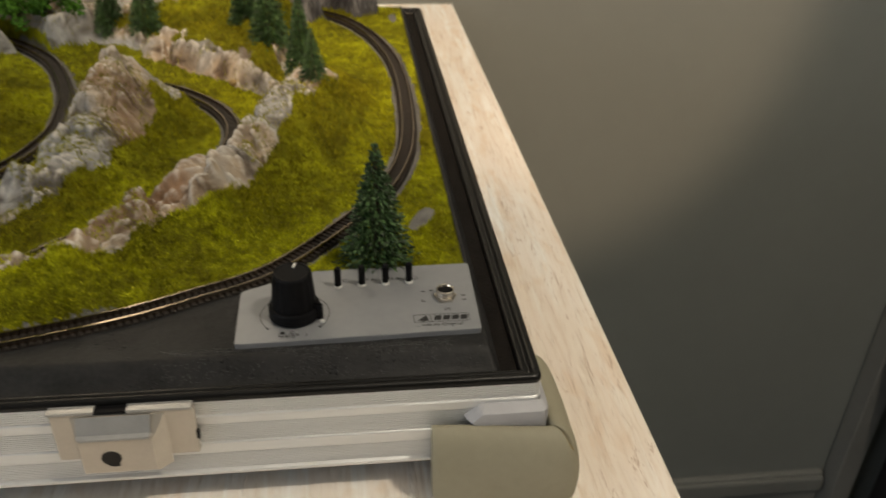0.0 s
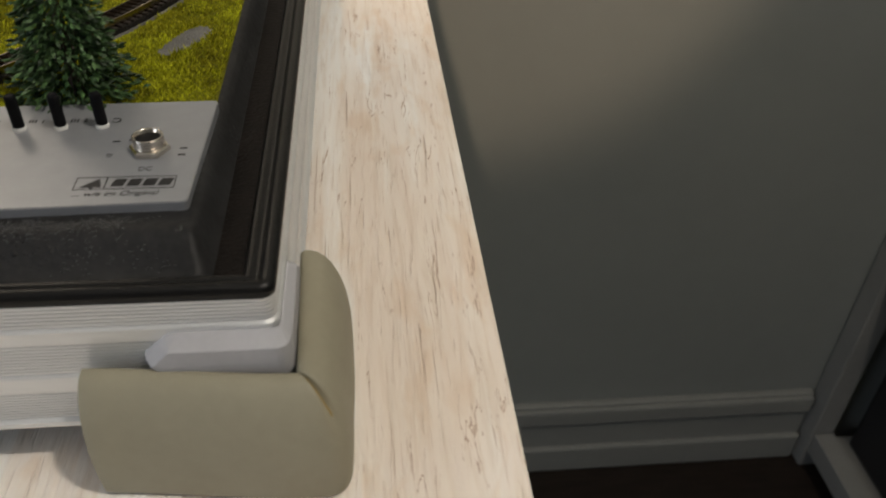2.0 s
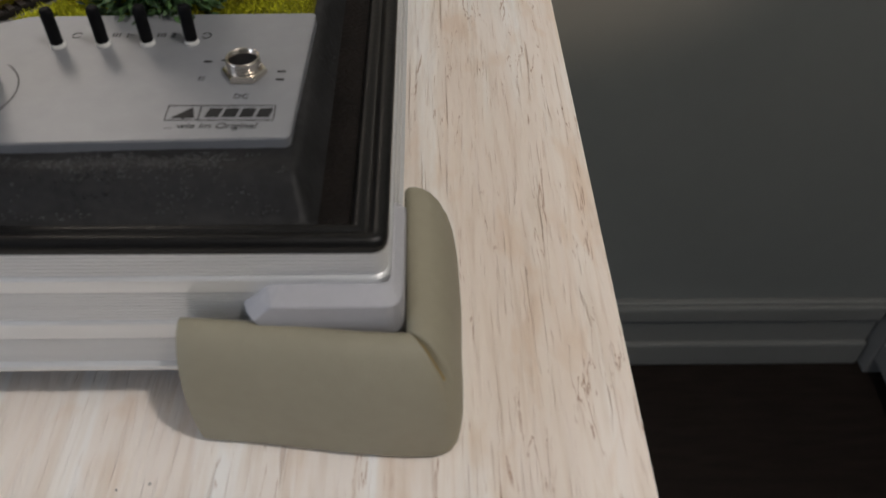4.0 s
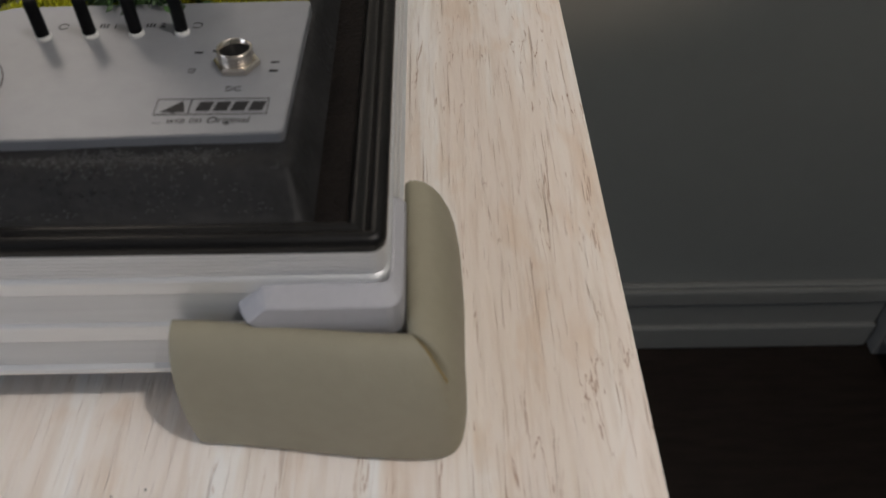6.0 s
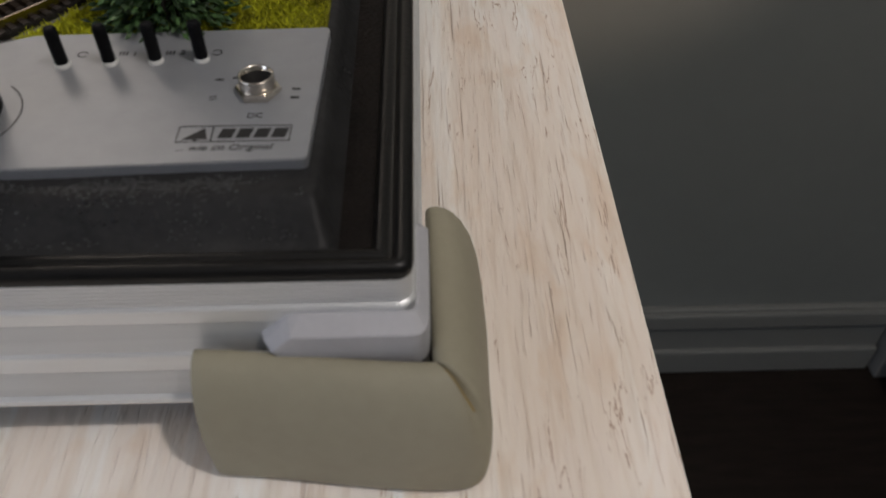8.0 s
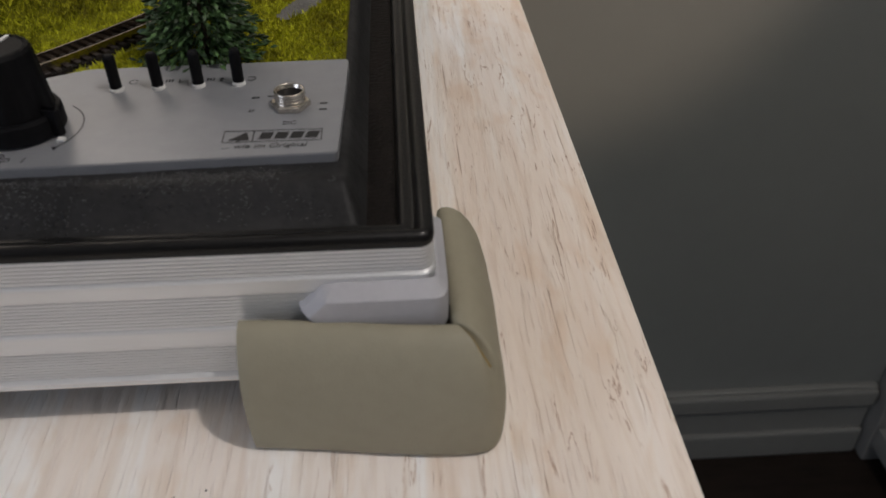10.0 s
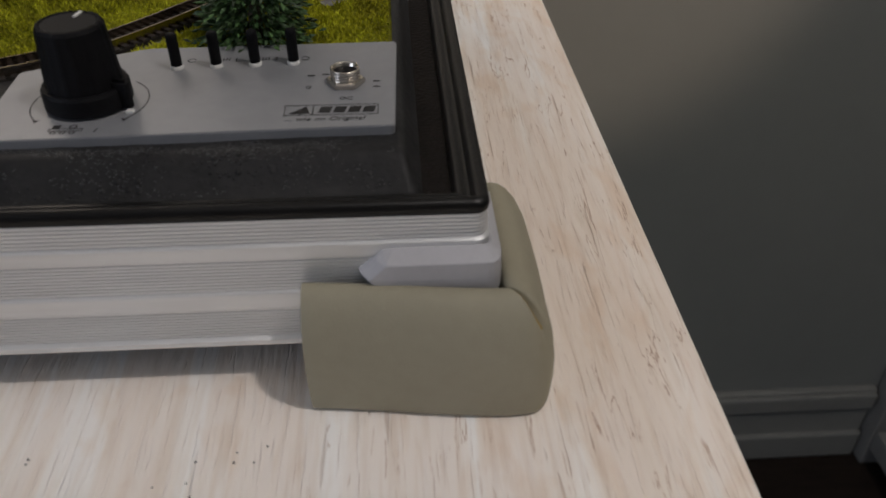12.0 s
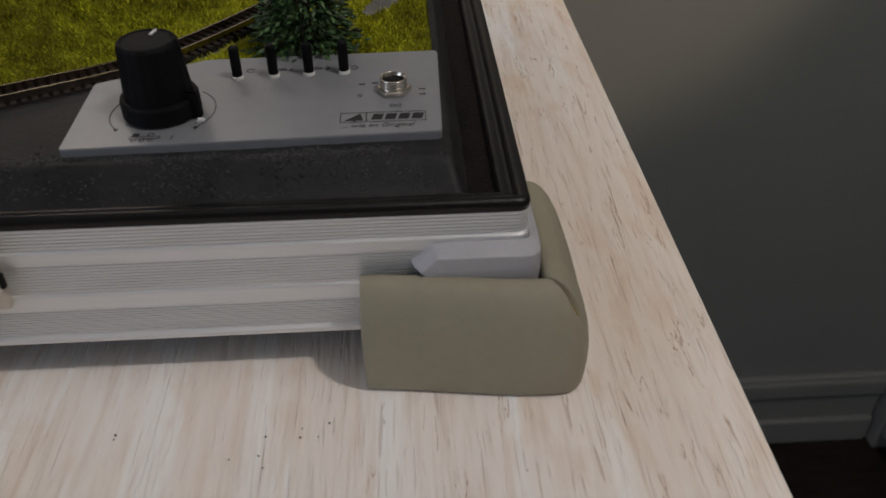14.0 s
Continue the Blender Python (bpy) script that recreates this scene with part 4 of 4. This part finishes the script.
for a, c in zip(rows, rows[1:]):
    for k in range(3):
        bm.faces.new((a[0][k], a[0][k + 1], c[0][k + 1], c[0][k]))
        bm.faces.new((a[1][k], c[1][k], c[1][k + 1], a[1][k + 1]))
    for k in (0, 3):
        bm.faces.new((a[0][k], c[0][k], c[1][k], a[1][k]))
for r in (rows[0], rows[-1]):
    for k in range(3):
        bm.faces.new((r[0][k], r[0][k + 1], r[1][k + 1], r[1][k]))
bmesh.ops.recalc_face_normals(bm, faces=bm.faces[:])
part("hasp_cover", bm, ZINC, latch, "grey sloping cover plate")
bm = bmesh.new()
loop = [(-164.8 + 3.7 * math.cos(a * math.pi / 12), 32.2 + 3.4 * math.sin(a * math.pi / 12)) for a in range(24)]
loop = [(x + (0.9 if z < 29.3 else 0), z - (0.9 if z < 29.3 else 0)) for x, z in loop]
face = bm.faces.new([bm.verts.new(P(x, -8.95, z)) for x, z in loop])
up = bmesh.ops.extrude_face_region(bm, geom=[face])
for q in up["geom"]:
    if isinstance(q, bmesh.types.BMVert):
        q.co.y += 0.0006
part("keyhole", bm, RIM, latch, "dark keyhole")
part("hinge_pin", bm_box_mm(-134.0, -132.6, -4.0, -2.2, 34.5, 39.0, 0.6), BLACKPLASTIC, latch)

# ---- white corner clip and foam bumper ----


def smoothstep(t):
    t = min(max(t, 0.0), 1.0)
    return t * t * (3 - 2 * t)


def skin(rows, name, mat, parent, label="", smooth=False):
    """A closed tube through rows of points in mm, with its two ends capped."""
    bm = bmesh.new()
    loops = [[bm.verts.new(P(*p)) for p in row] for row in rows]
    n = len(rows[0])
    for a, b in zip(loops, loops[1:]):
        for k in range(n):
            bm.faces.new((a[k], a[(k + 1) % n], b[(k + 1) % n], b[k]))
    bm.faces.new(loops[0][::-1])
    bm.faces.new(loops[-1])
    return part(name, bm, mat, parent, label, smooth)


GLUE = material("dry_glue", (0.42, 0.31, 0.13), 0.5, 0, 0.1, 200)
bumper = thing("corner_bumper", P(0, 0, 0), "olive-beige foam rubber corner guard on the case corner", "corner guard")
# outward distance from the inner edge, and height
SECTION = [(0.0, 30.5), (0.05, 32.2), (0.35, 33.4), (1.2, 34.2), (2.6, 34.45), (4.4, 34.0), (6.2, 32.7), (8.0, 30.4), (9.5, 27.0), (10.6, 22.5), (11.25, 17.0), (11.4, 11.5),
           (11.25, 6.5), (11.0, 3.0), (10.6, 1.2), (10.0, 0.3), (9.2, 0.0), (0.0, 0.0)]
LEFT_X, END_Y, PIVOT = -43.6, 37.2, (3.7, -6.9)
CORNER_STEPS = 36


def foam_rows():
    rows = []
    # along the case front: pressed against it at the free end, pushed off by the clip at the corner
    for k in range(24):
        t = 1 - (1 - k / 24) ** 1.25
        swell = 1 - 0.04 * math.exp(-t / 0.03)
        row = []
        for e, z in SECTION:
            x0 = LEFT_X + 0.3 * (1 - z / 34.0) - 0.5 * math.sin(math.pi * z / 34.5)
            y0 = -2.4 + (PIVOT[1] + 2.4) * smoothstep(t * 0.9 + 0.05)
            row.append((x0 + (PIVOT[0] - x0) * t, y0 - e * (0.985 + 0.05 * t) * swell, z))
        rows.append(row)
    # round the corner, creased along the mitre near the top
    for k in range(CORNER_STEPS + 1):
        a = radians(-90 + 90 * k / CORNER_STEPS)
        c, q = abs(math.cos(a)), abs(math.sin(a))
        row = []
        for e, z in SECTION:
            n = 4.8 if z > 24 else 4.8 - 0.8 * (24 - z) / 24
            r = e / (c ** n + q ** n) ** (1 / n)
            top = smoothstep((z - 24) / 8) * smoothstep(e / 2.0)
            d = math.exp(-((k - CORNER_STEPS / 2) / 2.0) ** 2) * top
            wide = math.exp(-((k - CORNER_STEPS / 2) / 6.5) ** 2) * smoothstep((z - 14) / 14)
            r *= 1 - 0.15 * d - 0.045 * wide
            row.append((PIVOT[0] + r * c * 1.09, PIVOT[1] - r * q * 1.035, z - 1.5 * d))
        rows.append(row)
    # along the side, thinner towards its rounded free end
    for k in range(1, 25):
        t = (k / 24) ** 0.85
        left = (1 - t) * (END_Y - PIVOT[1])
        slim = (1.09 + 0.07 * smoothstep(t * 2)) * (0.90 + 0.10 * math.sqrt(1 - (1 - min(left / 10, 1)) ** 2))
        row = []
        for e, z in SECTION:
            row.append((PIVOT[0] - 1.0 * t + e * slim, PIVOT[1] + (END_Y - 0.10 * e * t - PIVOT[1]) * t, z - 0.25 * t * (z > 20)))
        rows.append(row)
    return rows


foam = skin(foam_rows(), "foam_body", FOAM, bumper, smooth=True)
foam.modifiers.new("round", "BEVEL")
foam.modifiers["round"].width, foam.modifiers["round"].segments, foam.modifiers["round"].angle_limit = 0.0009, 3, radians(50)
# glue squeezed out along the crease
row = foam_rows()[24 + CORNER_STEPS // 2]
bm = bmesh.new()
for a, b in zip(row[4:8], row[5:9]):
    q = [bm.verts.new(P(v[0] + s * 0.25, v[1] + s * 0.25, v[2] + h)) for v, s, h in ((a, -1, 0.0), (a, 0, 0.8), (a, 1, 0.0), (b, 1, 0.0), (b, 0, 0.8), (b, -1, 0.0))]
    bm.faces.new((q[0], q[1], q[4], q[5])), bm.faces.new((q[1], q[2], q[3], q[4]))
part("glue_seam", bm, GLUE, bumper, "thin yellowish glue seam")


def clip_rows():
    """The corner clip: a flat bevelled strap whose ends are cut to blunt points."""
    def section(x_out, low, high):
        return [(0.5, low), (0.5, 35.6), (0.5, high), (min(1.2, x_out), high), (x_out - 0.2, high - 1.6), (x_out, 35.6), (x_out - 0.1, low)]

    def cut(z):
        return 1.0 * max(0.0, z - 35.6) + 0.8 * max(0.0, 35.6 - z)

    front, side, top = 6.0, 3.5, 41.6
    rows = [[(-30.0 + cut(z), -o, z) for o, z in section(2.6, 31.0, top - 0.6)], [(-27.9 + cut(z), -o, z) for o, z in section(front - 0.2, 31.0, top - 0.2)], [(-19.5, -o, z) for o, z in section(front, 31.0, top - 0.1)], [(-2.4, -o, z) for o, z in section(front, 31.0, top)]]
    for k in range(1, 8):
        a = radians(-90 + 90 * k / 8)
        c, q = math.cos(a), -math.sin(a)
        row = []
        for (o, z), (o2, _) in zip(section(front, 31.0, top), section(side, 31.0, top)):
            r, f = 2.4, (c ** 4 + q ** 4) ** -0.25
            row.append((-r + (r + o2) * c * f, r - (r + o) * q * f, z))
        rows.append(row)
    rows += [[(o, 2.4, z) for o, z in section(side, 31.0, top)], [(o, 19.5, z) for o, z in section(side, 31.0, top - 0.1)], [(o, 28.0 - cut(z), z) for o, z in section(side - 0.1, 31.0, top - 0.2)], [(o, 29.6 - cut(z), z) for o, z in section(1.8, 31.0, top - 0.6)]]
    return rows


clip = skin(clip_rows(), "corner_clip", CLIP, case, "pale grey plastic corner clip with bevelled ends")
clip.modifiers.new("round", "BEVEL")
clip.modifiers["round"].width, clip.modifiers["round"].segments, clip.modifiers["round"].angle_limit = 0.0003, 2, radians(20)

# ---- the rack in the room's corner ----
rack = thing("storage_rack", (0.95, 0.5, 0), "grey metal storage rack with dark boxes on its shelves", "rack")
for x in (0.805, 1.235):
    for y in (0.772, 0.05):
        part("post", bm_box(x, x + 0.040, y - 0.040, y, 0, 1.75, 0.003), RACKM, rack)
for z in (0.06, 0.47, 0.90, 1.33):
    shelf = part("shelf", bm_box(0.847, 1.233, 0.016, 0.730, z, z + 0.02, 0.002), RACKM, rack)
    part("shelf_rail", bm_box(0.808, 0.845, 0.051, 0.731, z - 0.015, z + 0.03, 0.003), RACKM, shelf)


def storage_box(place, size, mat, label, rim=0.012):
    x, y, z = place
    w, d, h = size
    b = thing("storage_box", place, label, "box", "boxes on the rack")
    part("body", bm_box(x + 0.006, x + w - 0.006, y + 0.006, y + d - 0.006, z, z + h - rim, 0.006), mat, b)
    part("lid", bm_box(x, x + w, y, y + d, z + h - rim, z + h, 0.004), mat, b)


storage_box((0.86, 0.42, 0.081), (0.34, 0.30, 0.24), DARKBOX, "black plastic storage box on the lowest shelf")
storage_box((0.86, 0.42, 0.491), (0.34, 0.30, 0.26), DARKBOX, "black plastic storage box on the middle shelf")
storage_box((0.86, 0.07, 0.081), (0.34, 0.30, 0.28), REDBOX, "dark red storage box on the lowest shelf")
storage_box((0.86, 0.07, 0.491), (0.34, 0.30, 0.22), OCHRE, "ochre cardboard box on the middle shelf")
storage_box((0.86, 0.25, 0.921), (0.34, 0.36, 0.22), DARKBOX, "black storage box on the upper shelf")

# ---- ceiling lamp, window, crumbs ----
lampthing = thing("ceiling_lamp", (0.54, -0.30, 2.6), "small round ceiling lamp with a bare warm bulb", "lamp")


def turned(cx, cy, rings, mat, name, parent, n=32):
    bm = bmesh.new()
    loops = [[bm.verts.new((cx + r * math.cos(2 * math.pi * k / n), cy + r * math.sin(2 * math.pi * k / n), z)) for k in range(n)] for r, z in rings]
    for a, b in zip(loops, loops[1:]):
        for k in range(n):
            bm.faces.new((a[k], a[(k + 1) % n], b[(k + 1) % n], b[k]))
    bm.faces.new(loops[0]), bm.faces.new(loops[-1])
    return part(name, bm, mat, parent)


turned(0.54, -0.30, [(0.05, 2.6), (0.05, 2.575), (0.012, 2.57), (0.012, 2.40), (0.03, 2.39), (0.03, 2.345)], CEIL, "fitting", lampthing)

sconce = thing("wall_lamp", (-0.40, 0.775, 1.60), "small warm wall lamp on a short arm", "lamp")
turned(-0.40, 0.60, [(0.012, 1.70), (0.012, 1.66), (0.028, 1.655), (0.028, 1.64)], CEIL, "socket", sconce)
part("arm", bm_box(-0.406, -0.394, 0.60, 0.765, 1.674, 1.686, 0.002), CEIL, sconce)
part("wall_plate", bm_box(-0.44, -0.36, 0.763, 0.775, 1.64, 1.72, 0.004), CEIL, sconce)

window = tagged(new("window_1"), "white framed window in the side wall", "window", kind="structure")
for y0, y1, z0, z1 in ((-2.0, -0.4, 0.95, 1.0), (-2.0, -0.4, 2.25, 2.3), (-2.0, -1.95, 1.0, 2.25), (-0.45, -0.4, 1.0, 2.25), (-1.23, -1.17, 1.0, 2.25)):
    part("window_frame", bm_box(-2.58, -2.52, y0, y1, z0, z1, 0.004), CEIL, window)

rng = random.Random(4)
CRUMB = material("dark_crumb", (0.03, 0.025, 0.02), 0.7, 0, 0.3, 200)
for x, y in ((-56.3, -27.8), (-60.6, -24.7), (-69.9, -26.9), (-60.9, -27.6), (-53.6, -23.3), (-3.6, -41.3), (-109.0, -23.9), (-109.2, -25.2), (-78.4, -33.5), (-71.0, -32.8), (-69.5, -36.6)):
    bm = bmesh.new()
    bmesh.ops.create_icosphere(bm, subdivisions=1, radius=rng.uniform(0.0002, 0.0004))
    for v in bm.verts:
        v.co = Vector(P(x, y, 0.25)) + v.co * rng.uniform(0.7, 1.2)
    tagged(part("crumb", bm, CRUMB), "tiny dark crumb lying on the table", "crumb", "crumbs on the table")
